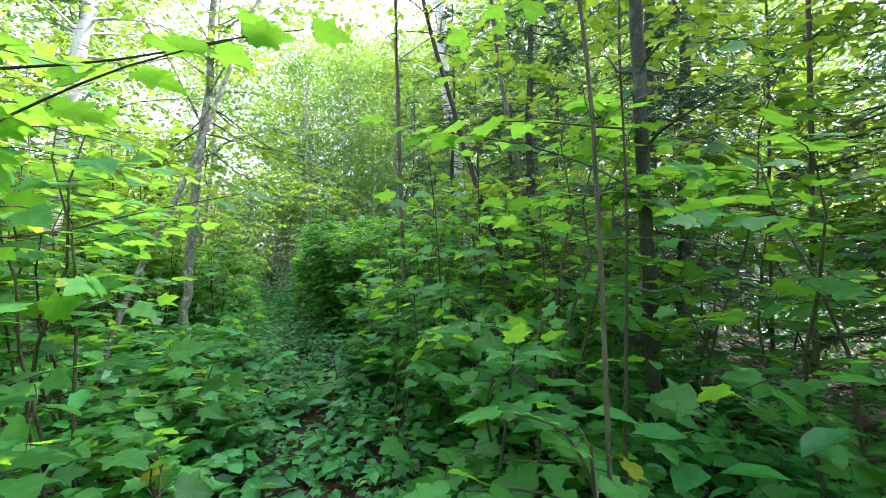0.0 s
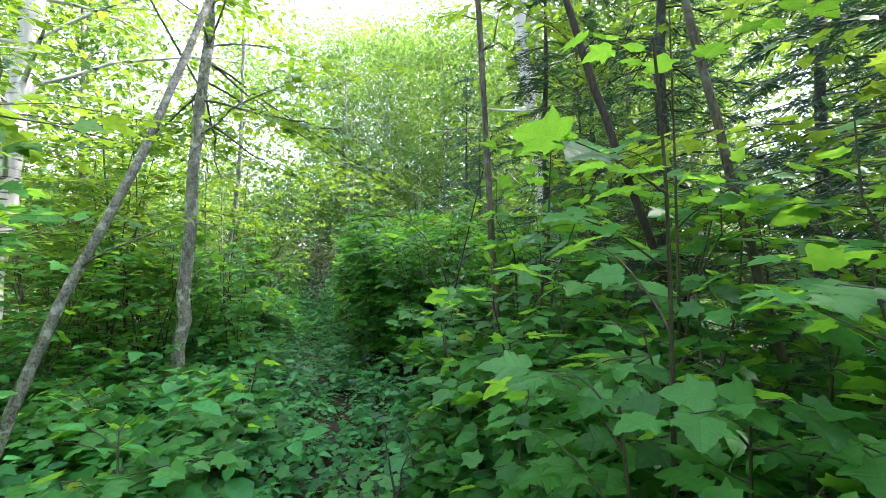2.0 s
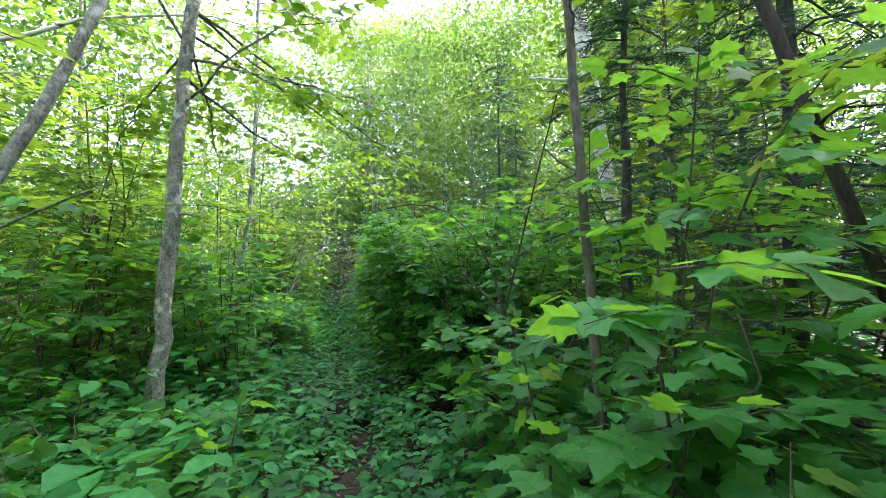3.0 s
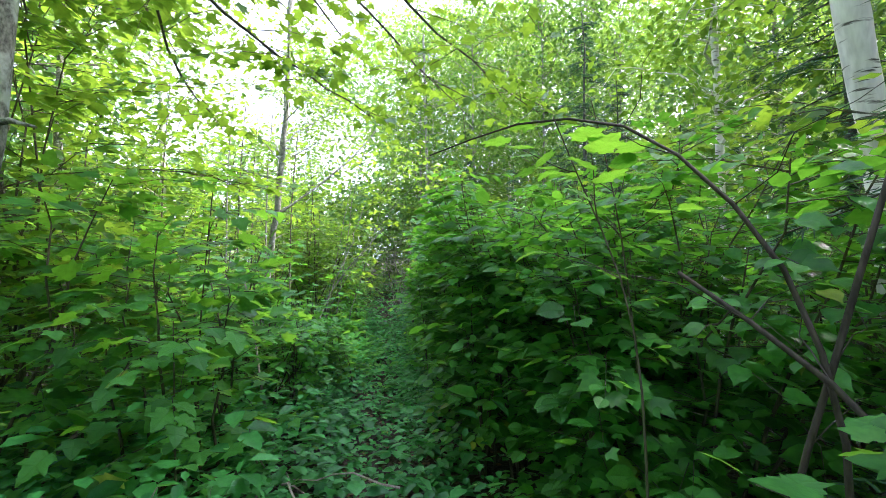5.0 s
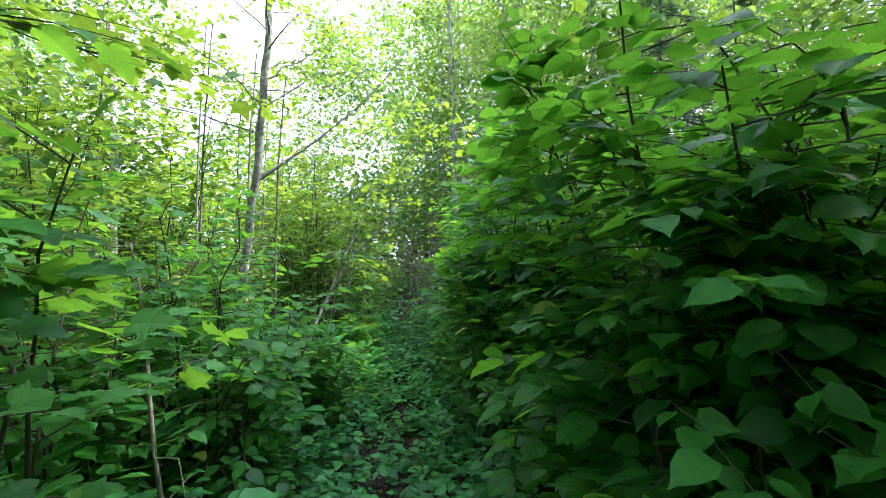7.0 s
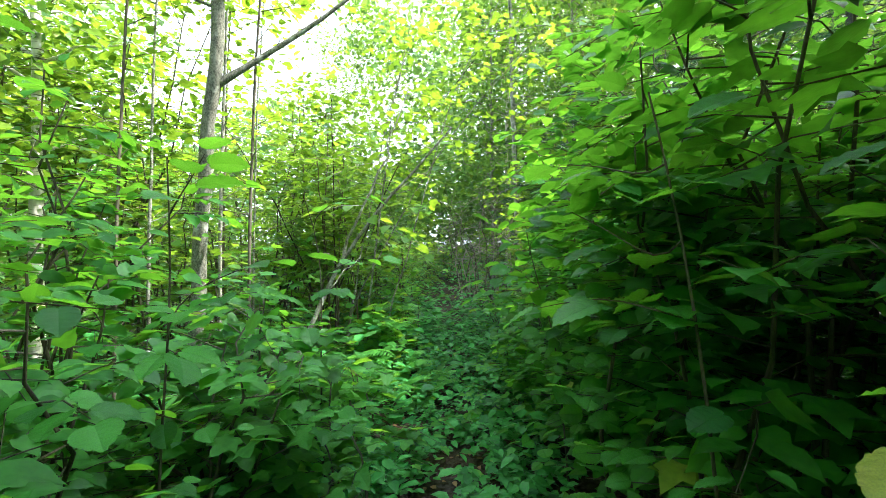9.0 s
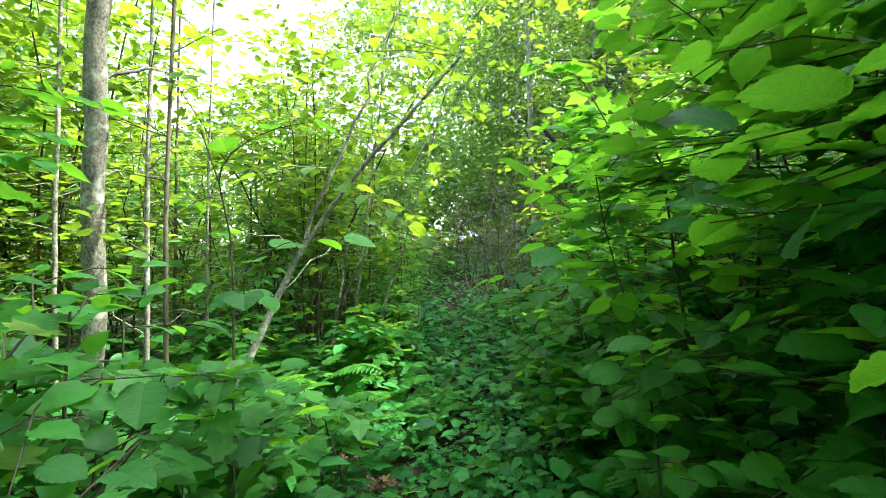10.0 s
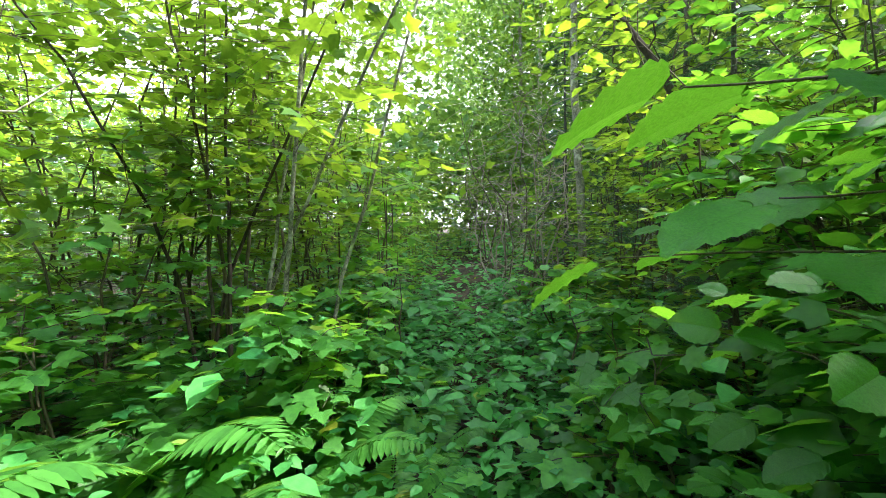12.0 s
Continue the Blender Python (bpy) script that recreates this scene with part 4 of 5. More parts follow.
for k, (x, y, s) in enumerate([(-4.10, 8.06, 0.90), (-4.76, 7.53, 1.02), (-3.77, 7.27, 0.84), (-3.85, 6.95, 0.85), (-4.25, 6.6, 1.05), (-2.95, 5.7, 0.3), (-5.41, 8.06, 1.20), (-4.6, 6.1, 1.0), (-5.3, 6.6, 1.1), (-3.1, 4.7, 0.34), (-2.4, 2.6, 1.0), (-1.75, 1.9, 1.1), (-3.2, 3.5, 1.2),
                               (-3.9, 4.4, 1.2), (-2.9, 2.2, 1.3), (-1.6, 1.1, 1.15), (-4.5, 3.0, 1.3), (-5.0, 4.4, 1.3), (-3.7, 1.4, 1.3), (-2.5, 1.2, 1.25), (-2.2, 3.6, 0.42), (-4.2, 5.2, 1.0), (-3.5, 5.2, 0.36),
                               (0.55, 2.3, 1.15), (0.25, 3.4, 0.6), (0.9, 3.4, 1.1), (1.6, 2.6, 1.2), (1.5, 1.5, 1.1), (2.2, 3.6, 1.2), (0.5, 4.3, 1.05), (-0.25, 4.3, 0.75), (1.4, 4.6, 1.2), (2.6, 2.0, 1.2),
                               (0.1, 5.4, 1.15), (0.9, 5.6, 1.35), (2.0, 5.2, 1.2), (-0.6, 5.3, 0.75), (3.2, 4.0, 1.2), (-0.2, 2.75, 0.55), (0.35, 1.75, 0.6), (-0.35, 3.6, 0.5), (1.5, 0.9, 0.6), (0.7, 2.9, 0.8), (-0.9, 5.7, 0.6),
                               (-5.07, 10.98, 0.5), (-5.75, 11.3, 0.45), (-4.80, 10.30, 0.69), (-7.34, 13.42, 1.00), (-6.81, 15.74, 1.12), (-8.16, 14.64, 1.12), (-7.49, 16.55, 1.25), (-3.81, 15.76, 1.00), (-2.86, 16.18, 1.25), (-0.35, 4.75, 1.05), (0.0, 5.0, 1.2), (0.05, 3.95, 0.55), (0.35, 5.0, 1.2), (-0.55, 4.6, 0.6), (-0.75, 4.9, 0.5), (0.5, 3.6, 0.65), (-5.05, 11.8, 0.4), (-6.4, 13.7, 0.5), (-7.4, 13.5, 0.6), (-6.0, 14.0, 0.45), (-7.0, 13.2, 0.5), (-4.2, 13.0, 0.4), (-4.5, 13.95, 0.42), (-4.7, 14.7, 0.45), (-5.1, 15.7, 0.5), (-6.1, 14.6, 0.5), (-6.5, 15.4, 0.55), (-4.6, 10.9, 0.45), (-2.15, 4.9, 0.4), (-1.0, 4.2, 0.36), (-1.45, 2.7, 0.4), (-0.1, 1.6, 0.36), (-1.15, 1.7, 0.4)]):
    h = 1.95 * s
    tagged(shrub("maple_sapling", h, 0.75 * s, 3, 11, 9, 0.115, MAPLE, M_MAPLE, 360 + k, 0.22, 0.008, length=0.62, at=(x, y), clear=0.4, big="maple", big_most=26), *MAPLE_TAG)

# saplings that hang close over the trail, leaf by leaf
NEAR = "young maple with single broad leaves held over the trail"
NEARH = "hazel shoot with large toothed leaves held over the trail"
sapling("maple_sapling", NEAR, [(-1.2, 1.15), (-1.18, 1.1, 0.9), (-1.11, 1.02, 1.74), (-1.05, 1.0, 2.1)],
        [[(-1.11, 0.98, 1.74), (-0.86, 0.93, 1.8), (-0.64, 0.88, 1.87), (-0.43, 0.91, 1.93)], [(-1.08, 1.0, 1.9), (-0.7, 1.05, 1.95), (-0.45, 1.0, 1.99), (-0.33, 1.05, 2.02)], [(-1.1, 1.1, 1.5), (-0.95, 1.4, 1.62), (-0.72, 1.6, 1.7)]], "maple", 0.11, 1)
sapling("maple_sapling", NEAR, [(0.66, 1.62), (0.66, 1.6, 0.9), (0.64, 1.54, 1.75), (0.6, 1.5, 2.1)],
        [[(0.63, 1.54, 1.75), (0.47, 1.63, 1.85), (0.21, 1.77, 1.94), (-0.09, 1.85, 2.0), (-0.22, 1.88, 2.05)], [(0.62, 1.52, 1.9), (0.3, 1.62, 1.98), (0.11, 1.74, 1.99), (-0.05, 1.8, 1.97)], [(0.63, 1.6, 1.5), (0.45, 1.9, 1.62), (0.25, 2.1, 1.66)]], "maple", 0.11, 2, per=8)
sapling("maple_sapling", NEAR, [(0.36, 0.95), (0.34, 0.92, 0.7), (0.3, 0.9, 1.1)],
        [[(0.32, 0.9, 1.0), (0.25, 0.91, 1.14), (0.15, 0.94, 1.15)], [(0.33, 0.9, 0.95), (0.18, 0.86, 1.04), (0.04, 0.86, 1.03)], [(0.34, 0.95, 0.8), (0.1, 0.98, 0.9), (-0.08, 0.95, 0.92)], [(0.34, 0.95, 0.9), (0.4, 1.2, 1.0), (0.35, 1.35, 1.02)]], "maple", 0.11, 3, per=6)
sapling("maple_sapling", NEAR, [(0.02, 3.25), (0.0, 3.2, 0.9), (-0.05, 3.1, 1.8), (-0.1, 3.05, 2.1)],
        [[(-0.03, 3.1, 1.7), (-0.18, 3.05, 1.8), (-0.3, 3.0, 1.84)], [(-0.03, 3.1, 1.5), (-0.15, 3.15, 1.62), (-0.28, 3.05, 1.66)], [(-0.02, 3.2, 1.4), (-0.1, 3.5, 1.6), (-0.2, 3.6, 1.6)]], "maple", 0.12, 4, per=5)
sapling("maple_sapling", NEAR, [(-0.15, 3.0), (-0.16, 3.0, 0.7), (-0.2, 3.02, 1.2)],
        [[(-0.2, 3.01, 1.15), (-0.28, 3.02, 1.28), (-0.38, 3.04, 1.28)], [(-0.2, 3.05, 1.1), (-0.28, 3.15, 1.24), (-0.4, 3.2, 1.22)], [(-0.18, 3.0, 0.9), (-0.3, 3.3, 1.0), (-0.42, 3.4, 1.0)]], "maple", 0.12, 5, per=5)
sapling("maple_sapling", NEAR, [(0.36, 4.0), (0.34, 3.97, 1.0), (0.32, 3.95, 2.0), (0.29, 3.92, 2.6)],
        [[(0.33, 3.95, 2.2), (0.1, 3.8, 2.4), (-0.1, 3.7, 2.4)], [(0.33, 3.95, 1.8), (0.1, 3.7, 1.95), (-0.1, 3.55, 1.95)], [(0.33, 3.95, 1.7), (0.5, 3.7, 1.85), (0.7, 3.5, 1.85)], [(0.33, 3.95, 1.3), (0.05, 3.8, 1.45), (-0.2, 3.75, 1.43)], [(0.33, 3.95, 2.3), (0.6, 3.8, 2.5), (0.8, 3.7, 2.5)]], "maple", 0.115, 6, per=7)
sapling("hazel_shoot", NEARH, [(-1.30, 6.65), (-1.32, 6.60, 1.02), (-1.33, 6.64, 1.22), (-1.41, 6.61, 1.45), (-1.52, 6.54, 1.65), (-1.58, 6.52, 1.84)],
        [[(-1.52, 6.54, 1.65), (-1.62, 6.54, 1.71), (-1.71, 6.47, 1.75)], [(-1.46, 6.57, 1.54), (-1.46, 6.49, 1.65), (-1.48, 6.39, 1.71)], [(-1.35, 6.62, 1.29), (-1.50, 6.74, 1.39), (-1.65, 6.79, 1.41)]], "maple", 0.1, 7, per=5, r=0.0045)
sapling("hazel_shoot", NEARH, [(-2.14, 8.38), (-2.21, 8.32, 0.56), (-2.27, 8.29, 0.86)],
        [[(-2.27, 8.32, 0.84), (-2.35, 8.39, 0.88), (-2.49, 8.35, 0.84)], [(-2.27, 8.34, 0.86), (-2.45, 8.46, 0.91), (-2.63, 8.47, 0.86)], [(-2.25, 8.32, 0.71), (-2.45, 8.32, 0.79), (-2.61, 8.34, 0.76)]], "hazel", 0.12, 8, per=6, r=0.0045)
sapling("hazel_shoot", NEARH, [(-3.11, 10.16), (-3.16, 10.13, 0.52), (-3.22, 10.12, 1.03), (-3.28, 10.16, 1.33)],
        [[(-3.25, 10.12, 0.83), (-3.36, 10.12, 0.87), (-3.46, 10.14, 0.85), (-3.53, 10.16, 0.83)], [(-3.25, 10.13, 0.93), (-3.37, 10.20, 1.02), (-3.46, 10.24, 1.07)], [(-3.27, 10.16, 1.13), (-3.40, 10.25, 1.19), (-3.50, 10.32, 1.21)]], "hazel", 0.125, 9, per=4, r=0.0045)
sapling("hazel_shoot", NEARH, [(-4.66, 9.95), (-4.63, 9.95, 0.34), (-4.55, 9.94, 0.89), (-4.50, 9.89, 1.24)],
        [[(-4.56, 9.95, 0.79), (-4.42, 9.98, 0.85), (-4.31, 10.02, 0.86)], [(-4.56, 9.95, 0.84), (-4.41, 10.09, 0.94), (-4.31, 10.20, 0.96)], [(-4.56, 9.96, 0.64), (-4.46, 9.85, 0.73), (-4.35, 9.80, 0.73)], [(-4.52, 9.91, 1.09), (-4.40, 9.89, 1.18), (-4.33, 9.87, 1.23)]], "hazel", 0.105, 10, per=5, r=0.0045)
sapling("hazel_shoot", NEARH, [(-3.88, 12.92), (-3.97, 12.87, 0.26), (-4.12, 12.76, 0.71), (-4.19, 12.74, 0.91)],
        [[(-4.22, 12.72, 0.77), (-4.32, 12.60, 0.74), (-4.40, 12.52, 0.72), (-4.47, 12.46, 0.71)], [(-4.22, 12.66, 0.64), (-4.32, 12.58, 0.62), (-4.39, 12.53, 0.62)], [(-4.17, 12.71, 0.56), (-4.37, 12.66, 0.57), (-4.53, 12.63, 0.56)]], "hazel", 0.12, 11, per=4, r=0.0045)
sapling("hazel_shoot", NEARH, [(-3.62, 11.62), (-3.68, 11.57, 0.32), (-3.72, 11.52, 0.66), (-3.78, 11.54, 0.75), (-3.84, 11.55, 0.90), (-3.85, 11.52, 1.12)],
        [[(-3.83, 11.54, 0.92), (-3.82, 11.48, 1.01), (-3.75, 11.41, 1.06)], [(-3.83, 11.55, 0.90), (-3.93, 11.54, 1.02), (-4.03, 11.52, 1.10)], [(-3.78, 11.54, 0.75), (-3.91, 11.56, 0.87), (-3.99, 11.56, 0.90)], [(-3.85, 11.52, 1.07), (-3.76, 11.61, 1.22), (-3.66, 11.66, 1.24)]], "hazel", 0.105, 12, per=5, r=0.0045)
sapling("hazel_shoot", NEARH, [(-4.94, 11.11), (-4.95, 11.13, 0.63), (-4.96, 11.16, 0.93), (-4.96, 11.12, 1.09), (-5.02, 11.08, 1.28)],
        [[(-4.96, 11.16, 0.83), (-4.81, 11.24, 0.93), (-4.68, 11.32, 0.93)], [(-4.98, 11.10, 1.18), (-4.80, 11.15, 1.28), (-4.65, 11.16, 1.28)], [(-4.96, 11.14, 0.73), (-4.81, 11.06, 0.78), (-4.71, 10.96, 0.78)]], "hazel", 0.1, 13, per=5, r=0.0045)

sapling("maple_sapling", NEAR, [(-1.22, 7.25), (-1.24, 7.22, 0.9), (-1.3, 7.18, 1.5), (-1.36, 7.15, 1.85), (-1.42, 7.14, 2.1)],
        [[(-1.34, 7.16, 1.7), (-1.5, 7.16, 1.78), (-1.66, 7.14, 1.8)], [(-1.3, 7.18, 1.5), (-1.45, 7.12, 1.6), (-1.58, 7.08, 1.64)], [(-1.32, 7.17, 1.6), (-1.3, 7.05, 1.72), (-1.3, 6.92, 1.78)],
         [(-1.38, 7.15, 1.95), (-1.52, 7.2, 2.02), (-1.66, 7.24, 2.04)], [(-1.3, 7.18, 1.45), (-1.18, 7.08, 1.56), (-1.08, 6.98, 1.6)], [(-1.3, 7.2, 1.5), (-1.4, 7.4, 1.66), (-1.48, 7.56, 1.7)]], "maple", 0.105, 14, per=5, r=0.005)

sapling("maple_sapling", NEAR, [(0.25, 3.3), (0.23, 3.25, 0.6), (0.2, 3.2, 1.12)],
        [[(0.2, 3.2, 1.05), (0.02, 3.16, 1.18), (-0.16, 3.1, 1.19)], [(0.2, 3.2, 1.08), (0.12, 3.08, 1.2), (0.02, 2.98, 1.2)], [(0.2, 3.2, 1.0), (0.3, 3.06, 1.14), (0.34, 2.92, 1.13)], [(0.22, 3.22, 0.9), (0.05, 3.26, 1.0), (-0.1, 3.3, 1.0)]], "maple", 0.115, 15, per=6)
sapling("maple_sapling", NEAR, [(-3.38, 6.8), (-3.37, 6.78, 0.5), (-3.32, 6.72, 1.12)],
        [[(-3.33, 6.72, 1.0), (-3.16, 6.6, 1.08), (-2.98, 6.5, 1.03)], [(-3.33, 6.72, 0.95), (-3.26, 6.5, 1.02), (-3.18, 6.32, 0.94)], [(-3.33, 6.72, 1.05), (-3.14, 6.78, 1.1), (-2.96, 6.84, 1.04)], [(-3.34, 6.72, 1.0), (-3.46, 6.54, 1.08), (-3.56, 6.38, 1.04)],
         [(-3.35, 6.74, 0.75), (-3.2, 6.6, 0.82), (-3.06, 6.48, 0.76)], [(-3.35, 6.74, 0.7), (-3.4, 6.5, 0.76), (-3.42, 6.3, 0.7)]], "maple", 0.105, 18, per=7, r=0.005)
sapling("maple_sapling", NEAR, [(-3.98, 7.55), (-3.95, 7.52, 0.8), (-3.86, 7.5, 1.5), (-3.8, 7.5, 1.95)],
        [[(-3.86, 7.5, 1.5), (-3.64, 7.48, 1.56), (-3.42, 7.46, 1.5)], [(-3.84, 7.5, 1.65), (-3.6, 7.36, 1.72), (-3.4, 7.24, 1.66)], [(-3.88, 7.5, 1.35), (-3.72, 7.3, 1.4), (-3.56, 7.12, 1.32)], [(-3.84, 7.5, 1.7), (-3.66, 7.68, 1.78), (-3.5, 7.86, 1.76)],
         [(-3.82, 7.5, 1.85), (-3.7, 7.42, 1.95), (-3.56, 7.36, 1.96)], [(-3.9, 7.5, 1.2), (-3.7, 7.54, 1.22), (-3.52, 7.56, 1.16)]], "maple", 0.11, 16, per=7, r=0.006)
sapling("hazel_shoot", NEARH, [(-1.72, 8.3), (-1.74, 8.28, 0.5), (-1.8, 8.24, 1.1), (-1.85, 8.22, 1.65)],
        [[(-1.8, 8.24, 1.1), (-1.95, 8.18, 1.22), (-2.12, 8.12, 1.24)], [(-1.79, 8.24, 0.95), (-1.93, 8.12, 1.06), (-2.06, 8.0, 1.04)], [(-1.82, 8.22, 1.2), (-1.86, 8.06, 1.3), (-1.9, 7.88, 1.32)], [(-1.83, 8.22, 1.35), (-2.0, 8.28, 1.44), (-2.16, 8.32, 1.45)],
         [(-1.78, 8.25, 0.8), (-1.78, 8.05, 0.92), (-1.8, 7.85, 0.93)], [(-1.77, 8.25, 0.7), (-1.95, 8.22, 0.82), (-2.1, 8.2, 0.83)], [(-1.84, 8.22, 1.5), (-1.95, 8.1, 1.6), (-2.06, 8.0, 1.62)]], "hazel", 0.115, 20, per=6, r=0.006)
sapling("hazel_shoot", NEARH, [(-3.62, 13.05), (-3.68, 13.0, 0.2), (-3.78, 12.94, 0.9), (-3.88, 12.88, 1.55)],
        [[(-3.8, 12.92, 0.95), (-4.0, 12.84, 1.05), (-4.2, 12.74, 1.05)], [(-3.83, 12.9, 1.1), (-4.04, 12.86, 1.22), (-4.24, 12.84, 1.22)], [(-3.82, 12.9, 1.15), (-3.9, 12.74, 1.26), (-4.0, 12.58, 1.28)],
         [(-3.85, 12.9, 1.3), (-4.04, 13.0, 1.38), (-4.24, 13.08, 1.38)], [(-3.8, 12.9, 1.0), (-3.84, 12.7, 1.08), (-3.9, 12.5, 1.06)], [(-3.87, 12.88, 1.45), (-4.0, 12.78, 1.52), (-4.12, 12.68, 1.5)]], "hazel", 0.125, 17, per=6, r=0.006)

# ---- kinds that repeat, each built once ----
KIND = {}
for k in range(3):
    KIND["seedling", k] = tagged(shrub("maple_seedling", 0.62, 0.28, 3, 4, 7, 0.105, MAPLE_LO, M_HERB, 120 + k, 0.3, 0.004, length=0.3), "knee-high maple seedlings with broad green leaves", "shrub", "maple seedlings on the forest floor")
    KIND["tall", k] = tagged(shrub("tall_shrub", 3.6, 1.5, 6, 16, 13, 0.125, FOUR, M_CANOPY, 160 + k, 0.06, 0.009, length=1.0), "tall thin-stemmed shrub with sunlit yellow-green leaves", "shrub", "tall shrubs in the wood")
    KIND["fern", k] = tagged(fern(180 + k), "bright green fern with arching feathery fronds", "fern", "ferns beside the trail")
for i, q in enumerate(KIND.values()):
    put(q, 4 + (i % 5) * 1.6, -7 - (i // 5) * 1.8)


def plant(kind, x, y, turn=None, scale=1.0, variant=None):
    v = int(RNG.integers(3)) if variant is None else variant
    return again(KIND[kind, v], x, y, float(RNG.uniform(0, 360)) if turn is None else turn, scale)


# seedlings and low plants, scattered off the trail
for k in range(260):
    y = RNG.uniform(0.5, 19.0)
    s = RNG.choice([-1, 1]) * (0.28 + abs(RNG.normal(0, 1.2)))
    x = float(trail_x(y)) + s
    if s > 0.7 and 6.2 < y < 12.6 or -7.0 < x < -5.2 and 11.9 < y < 13.9:
        continue
    plant("seedling", x, y, scale=RNG.uniform(0.55, 0.95) * (0.6 if abs(s) < 0.6 else 1.0))
for x, y, s in [(-6.66, 13.83, 1.08), (-5.57, 14.11, 0.84), (-6.12, 14.79, 0.96), (-2.05, 4.4, 0.55), (-2.4, 5.0, 0.5), (-5.29, 13.03, 0.60), (-6.12, 12.86, 1.45), (-6.5, 13.25, 1.8), (-5.72, 13.25, 0.95), (-5.4, 13.45, 0.9), (-5.95, 13.55, 1.3)]:
    plant("fern", x, y, scale=s)

# tall shrubs and the wood behind
count = 0
while count < 48:
    x, y = RNG.uniform(-15, 8), RNG.uniform(2.0, 25.0)
    s = float(off_trail(x, y))
    if abs(s) < 0.9 + 0.02 * y or (y < 12.5 and s < 0 and s > -2.6) or (s > 0 and y < 9 and s < 3.4) or (s > 0 and y < 13 and s < 1.8):
        continue
    plant("tall", x, y, scale=RNG.uniform(0.6, 1.15))
    count += 1
for x, y, s in [(-8.6, 20.4, 0.6), (-11.5, 17.5, 1.2), (-12.5, 14.5, 1.2), (-10.4, 19.6, 1.0), (-9.9, 21.5, 0.75), (-6.9, 20.6, 0.6), (-9.0, 23.4, 0.8), (-8.9, 12.6, 1.35), (-10.0, 11.2, 1.4), (-8.4, 14.6, 1.2), (-11.4, 23.6, 0.9), (-6.2, 22.6, 0.8), (-8.2, 18.6, 0.5), (-9.2, 17.4, 0.7), (-5.4, 17.6, 0.55), (-4.6, 16.4, 0.6), (-8.6, 13.2, 1.0), (-9.4, 14.4, 1.1), (-8.8, 15.8, 1.1), (-9.8, 12.2, 1.1), (-8.2, 16.8, 0.9), (-7.6, 15.6, 0.9), (-10.6, 13.6, 1.2),
                (-6.6, 9.2, 0.8), (-7.3, 8.2, 0.95), (-8.2, 9.4, 1.05), (-7.8, 7.0, 1.0), (-6.3, 7.6, 0.7), (-8.9, 10.8, 1.1)]:
    plant("tall", x, y, scale=s)

TREE = []
for k in range(3):
    TREE.append(tagged(broadleaf("aspen_tree", 11.0, 0.07, 0.16, 1.9, 46, 145, 0.145, M_FAR, M_GREY, 200 + k, clump_r=0.55), "tall aspen with a light airy crown of small leaves", "tree", "trees of the wood"))
for k in range(2):
    TREE.append(tagged(broadleaf("birch_tree", 12.0, 0.085, 0.2, 2.0, 42, 145, 0.145, M_CANOPY, M_BIRCH, 210 + k, clump_r=0.55), "white-barked birch with a loose yellow-green crown", "tree", "trees of the wood"))
SPRUCE = [tagged(spruce("spruce_tree", 8.5, 0.09, 1.7, 0.05, 19, 220 + k), "dark green spruce with drooping boughs", "tree", "spruces of the wood") for k in range(2)]
spots = [(-0.6, 20.6), (-4.5, 20.5), (-2.0, 19.0), (-3.4, 22.0), (0.8, 12.5), (2.2, 10.5), (2.6, 15.0), (4.5, 13.0), (5.5, 9.0), (4.8, 18.0), (0.3, 19.5), (-0.5, 24.0),
         (-7.4, 9.0), (-8.6, 11.5), (-9.5, 7.5), (-12.0, 11.0), (-8.0, 5.5), (-10.0, 4.0), (-7.5, 2.0), (-13.5, 7.0), (-7.6, 24.0), (-5.5, 27.0), (7.5, 5.0), (8.5, 12.0), (7.0, 16.0), (3.5, 24.0), (8.0, 22.0), (-9.5, 30.0), (-16.0, 28.0), (-7.2, 24.5), (-4.6, 24.5),
         # unseen trees behind the start, added to cut sky light on the undergrowth
         (-1.8, -2.5), (1.7, -2.2), (0.2, -5.0), (-3.0, -5.5), (3.5, -4.5), (5.5, -1.5), (-6.0, -2.5)]
for i, (x, y) in enumerate(spots):
    src = TREE[i % 5]
    if i < 5:
        put(src, x, y, RNG.uniform(0, 360), 1.0)
    else:
        again(src, x, y, float(RNG.uniform(0, 360)), RNG.uniform(0.8, 1.15))
# the spruce at (-1.0, 15.3) is added to keep sun off the right-hand bushes
for i, (x, y, s) in enumerate([(-2.6, 15.4, 0.5), (-1.3, 13.2, 0.33), (2.3, 4.9, 1.0), (1.3, 6.6, 0.95), (3.6, 6.6, 1.1), (3.9, 3.2, 1.05), (2.5, 9.7, 0.9), (-4.0, 15.4, 0.42), (5.2, 5.0, 1.2), (-3.0, 13.3, 0.4), (0.15, 6.75, 0.65), (3.5, 7.6, 1.0), (4.4, 1.2, 1.05), (3.0, 5.6, 0.6), (1.7, 11.2, 1.0), (-0.6, 13.0, 0.6), (-1.0, 15.3, 0.9), (-5.7, 19.4, 0.55), (-4.9, 18.7, 0.5), (-4.1, 17.9, 0.6)]):
    if i < 2:
        put(SPRUCE[i], x, y, 40 * i, s)
    else:
        again(SPRUCE[i % 2], x, y, 77.0 * i, s)


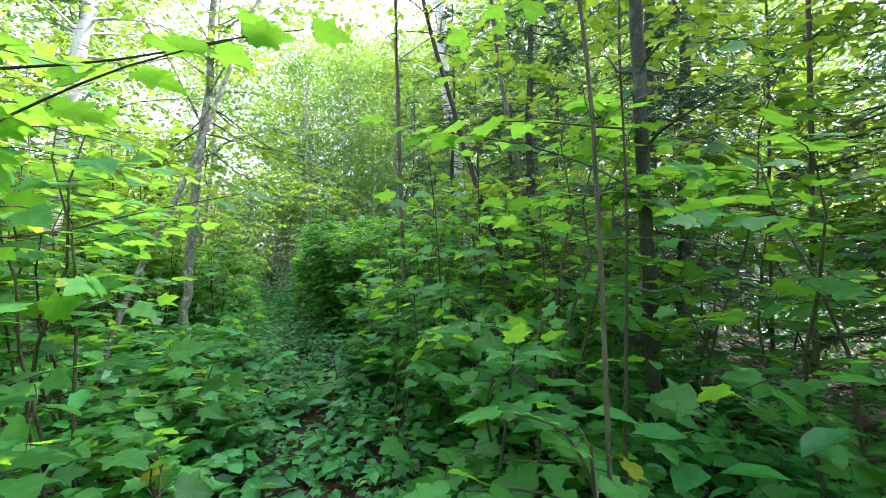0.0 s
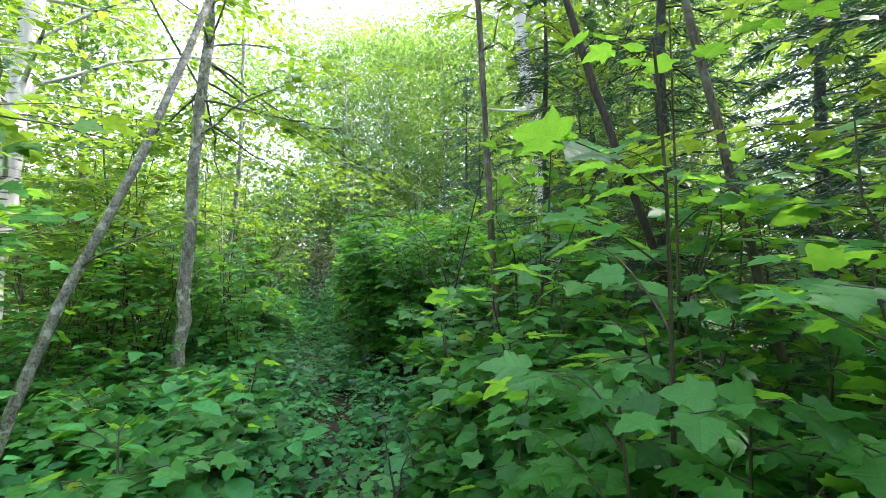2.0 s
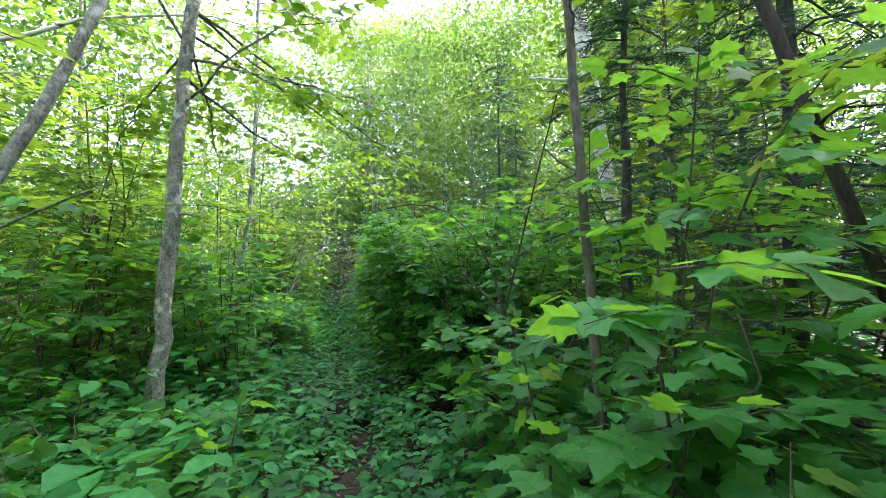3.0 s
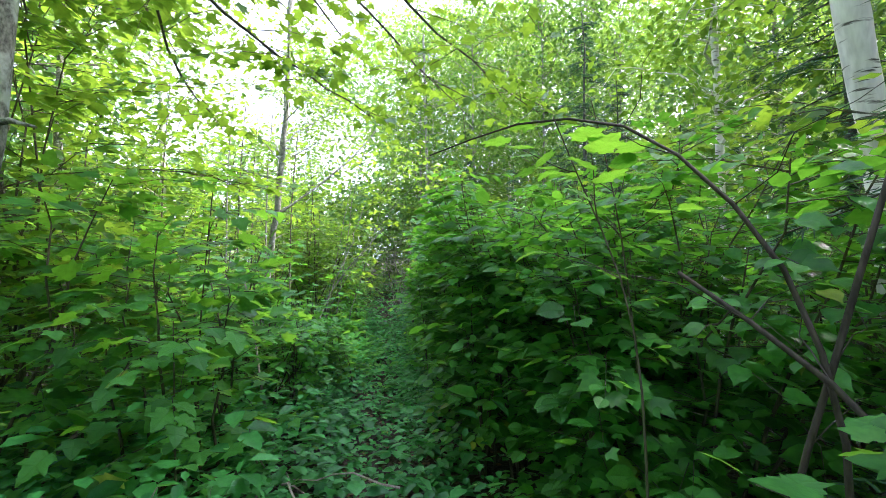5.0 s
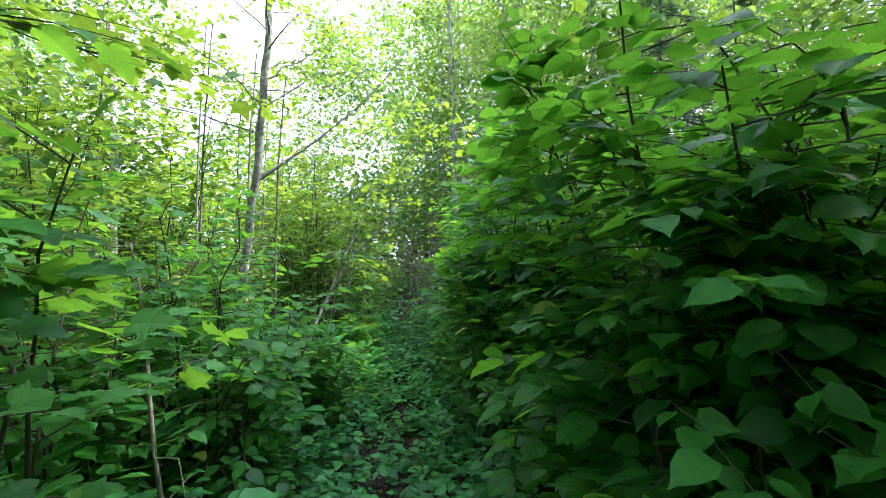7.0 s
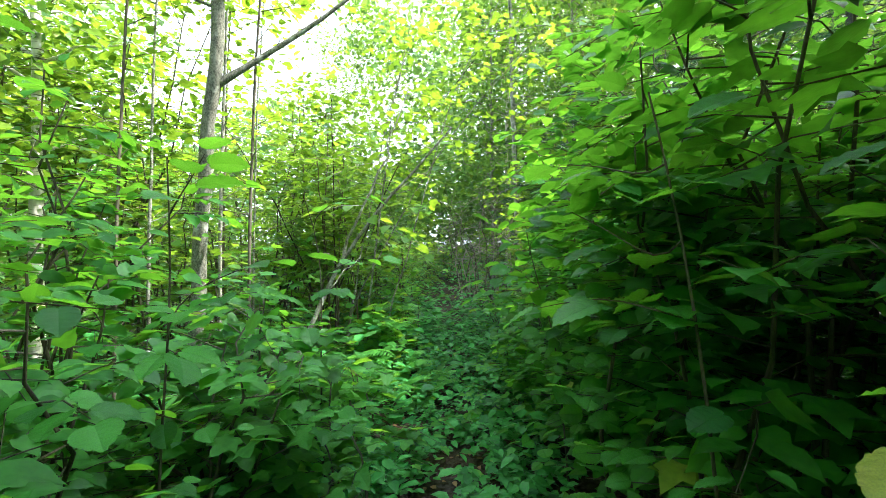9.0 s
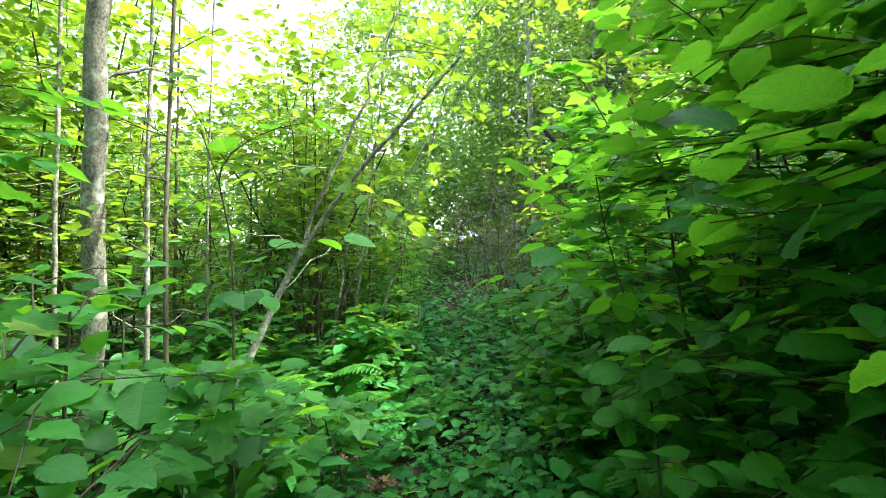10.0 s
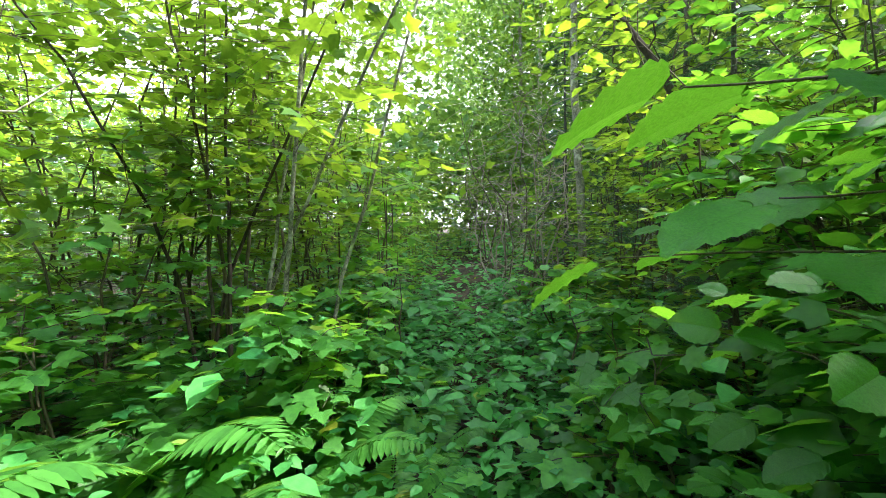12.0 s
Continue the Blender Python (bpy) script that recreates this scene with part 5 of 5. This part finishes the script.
def rear_light_block():
    """Unseen leaf band behind the start of the trail, added to block low sky light."""
    rng = np.random.default_rng(72)
    n = 26000
    ang = rng.uniform(1.45, 2 * np.pi - 1.85, n)
    dist = rng.uniform(15, 36, n)
    x, y = -4 + np.sin(ang) * dist, 5 + np.cos(ang) * dist
    z = 0.42 * dist * rng.uniform(0, 1, n) ** 1.2
    geo = leaves(SMALL, np.stack([x, y, ground_z(x, y) + z], 1), rng.normal(0, 1, (n, 3)) * (1, 1, 0.5), np.array([0, 0, 1.0]) + rng.normal(0, 0.7, (n, 3)), rng.uniform(0.55, 0.95, n))
    tagged(part("far_woods", geo, M_FAR), "unseen woodland added behind the start to block low sky light", "woodland", kind="stuff")


def far_wood():
    """The wood farther off: a closed band of undergrowth, and crown behind crown above it with gaps to the sky."""
    rng = np.random.default_rng(71)
    n = 95000
    ang = rng.uniform(-1.9, 1.5, n)
    dist = rng.uniform(19, 40, n)
    z = (0.23 * dist * (1 + 0.22 * np.sin(ang * 7) + 0.22 * np.sin(ang * 19 + 1))) * rng.uniform(0, 1, n)
    crowns, each = 2300, 130
    ca, cd = rng.uniform(-1.9, 1.5, crowns), rng.uniform(22, 44, crowns)
    cz = rng.uniform(0.08, 0.56, crowns) * cd
    open_sky = np.exp(-((ca + 0.68) / 0.27) ** 4) * (cz / cd > 0.15) * 0.97
    open_sky = np.maximum(open_sky, 0.85 * (np.sin(ca * 11) * np.sin(cz * 0.5 + ca * 5) > 0.4))
    stay = rng.random(crowns) > open_sky
    ca, cd, cz = ca[stay], cd[stay], cz[stay]
    wide = rng.uniform(1.0, 2.0, len(ca))
    off = rng.normal(0, 0.6, (len(ca), each, 3)) * wide[:, None, None] * (1, 1, 1.25)
    ang = np.concatenate([ang, np.repeat(ca, each)])
    dist = np.concatenate([dist, np.repeat(cd, each)])
    z = np.concatenate([z, np.repeat(cz, each)])
    x, y = -4 + np.sin(ang) * dist, 5 + np.cos(ang) * dist
    pos = np.stack([x, y, ground_z(x, y) + z], 1)
    pos[n:] += off.reshape(-1, 3)
    n = len(pos)
    geo = leaves(SMALL, pos, rng.normal(0, 1, (n, 3)) * (1, 1, 0.5), np.array([0, 0, 1.0]) + rng.normal(0, 0.7, (n, 3)), rng.uniform(0.2, 0.42, n))
    tagged(part("far_woods", geo, M_FAR), "green far woodland closing the view", "woodland", kind="stuff")


far_wood()
rear_light_block()


# ---- forest floor ----
def herbs(name, count, seed, box, near, mat, template, size, height, label):
    """Low leafy plants that nobody could count: whorls of leaves on short stalks."""
    rng = np.random.default_rng(seed)
    x = rng.uniform(box[0], box[1], count * 3)
    y = rng.uniform(box[2], box[3], count * 3)
    s = np.abs(off_trail(x, y))
    keep = (rng.random(count * 3) < np.clip((s - near) / 0.2, np.where(y > 13.8, 0.95, 0.45), 1)) & (s < box[4])
    under = (off_trail(x, y) > 0.7) & (off_trail(x, y) < 3.6) & (y > 6.2) & (y < 13.0)      # little grows under the dense bushes
    keep &= ~under | (rng.random(count * 3) < 0.05)
    shaded = (off_trail(x, y) > 1.1) & (off_trail(x, y) < 2.6) & (y < 6.2)
    keep &= ~shaded | (rng.random(count * 3) < 0.75)
    ferny = (x > -7.0) & (x < -5.5) & (y > 12.2) & (y < 13.9)      # the ferns leave little room
    keep &= ~ferny | (rng.random(count * 3) < 0.35)
    x, y, s = x[keep][:count], y[keep][:count], s[keep][:count]
    n = len(x)
    h = rng.uniform(0.3, 1.0, n) * height * np.clip(0.3 + s / 1.0 + np.clip((y - 13.5) * 0.2, 0, 0.4), 0.3, 1.1)
    k = 5
    az = rng.uniform(0, 6.28, n)[:, None] + np.arange(k)[None] * 6.28 / k + rng.normal(0, 0.3, (n, k))
    base = np.stack([x, y, ground_z(x, y) + h], 1)
    axis = np.stack([np.cos(az), np.sin(az), rng.normal(-0.05, 0.22, (n, k))], -1)
    pos = base[:, None] + axis * (size * 0.35)
    pos[..., 2] += rng.normal(0, 0.35, (n, k)) * h[:, None] * 0.35
    nor = np.array([0, 0, 1.0]) + rng.normal(0, 0.25, (n, k, 3))
    sz = size * rng.uniform(0.55, 1.1, (n, k)) * rng.choice([0.7, 1.0, 1.35], (n, 1))
    geo = leaves(template, pos.reshape(-1, 3), axis.reshape(-1, 3), nor.reshape(-1, 3), sz.ravel())
    ob = part(name, geo, mat)
    return tagged(ob, label, "undergrowth", kind="stuff")


herbs("leafy_herbs", 9000, 51, (-9, 4, -0.5, 17, 4.0), 0.05, M_HERB, FOUR, 0.085, 0.44, "low green leafy herbs covering the forest floor")
herbs("maple_seedling_carpet", 3600, 52, (-9, 4, -0.5, 18, 3.2), 0.12, M_HERB, MAPLE_LO, 0.1, 0.45, "carpet of small maple seedlings under the trees")
herbs("far_undergrowth", 9000, 53, (-16, 9, -10, 28, 12), 0.4, M_HERB, FOUR, 0.14, 0.75, "green undergrowth spreading away between the trees")


def litter():
    rng = np.random.default_rng(61)
    n = 1500
    y = rng.uniform(-0.5, 16, n)
    x = trail_x(y) + rng.normal(0, 0.8, n)
    pos = np.stack([x, y, ground_z(x, y) + rng.uniform(0.008, 0.03, n)], 1)
    geo = leaves(FOUR, pos, np.stack([*rng.normal(0, 1, (2, n)), np.zeros(n)], 1), np.array([0, 0, 1.0]) + rng.normal(0, 0.3, (n, 3)), rng.uniform(0.03, 0.07, n))
    tagged(part("leaf_litter", geo, M_DEAD), "dry brown fallen leaves along the trail", "leaf litter", kind="stuff")


litter()
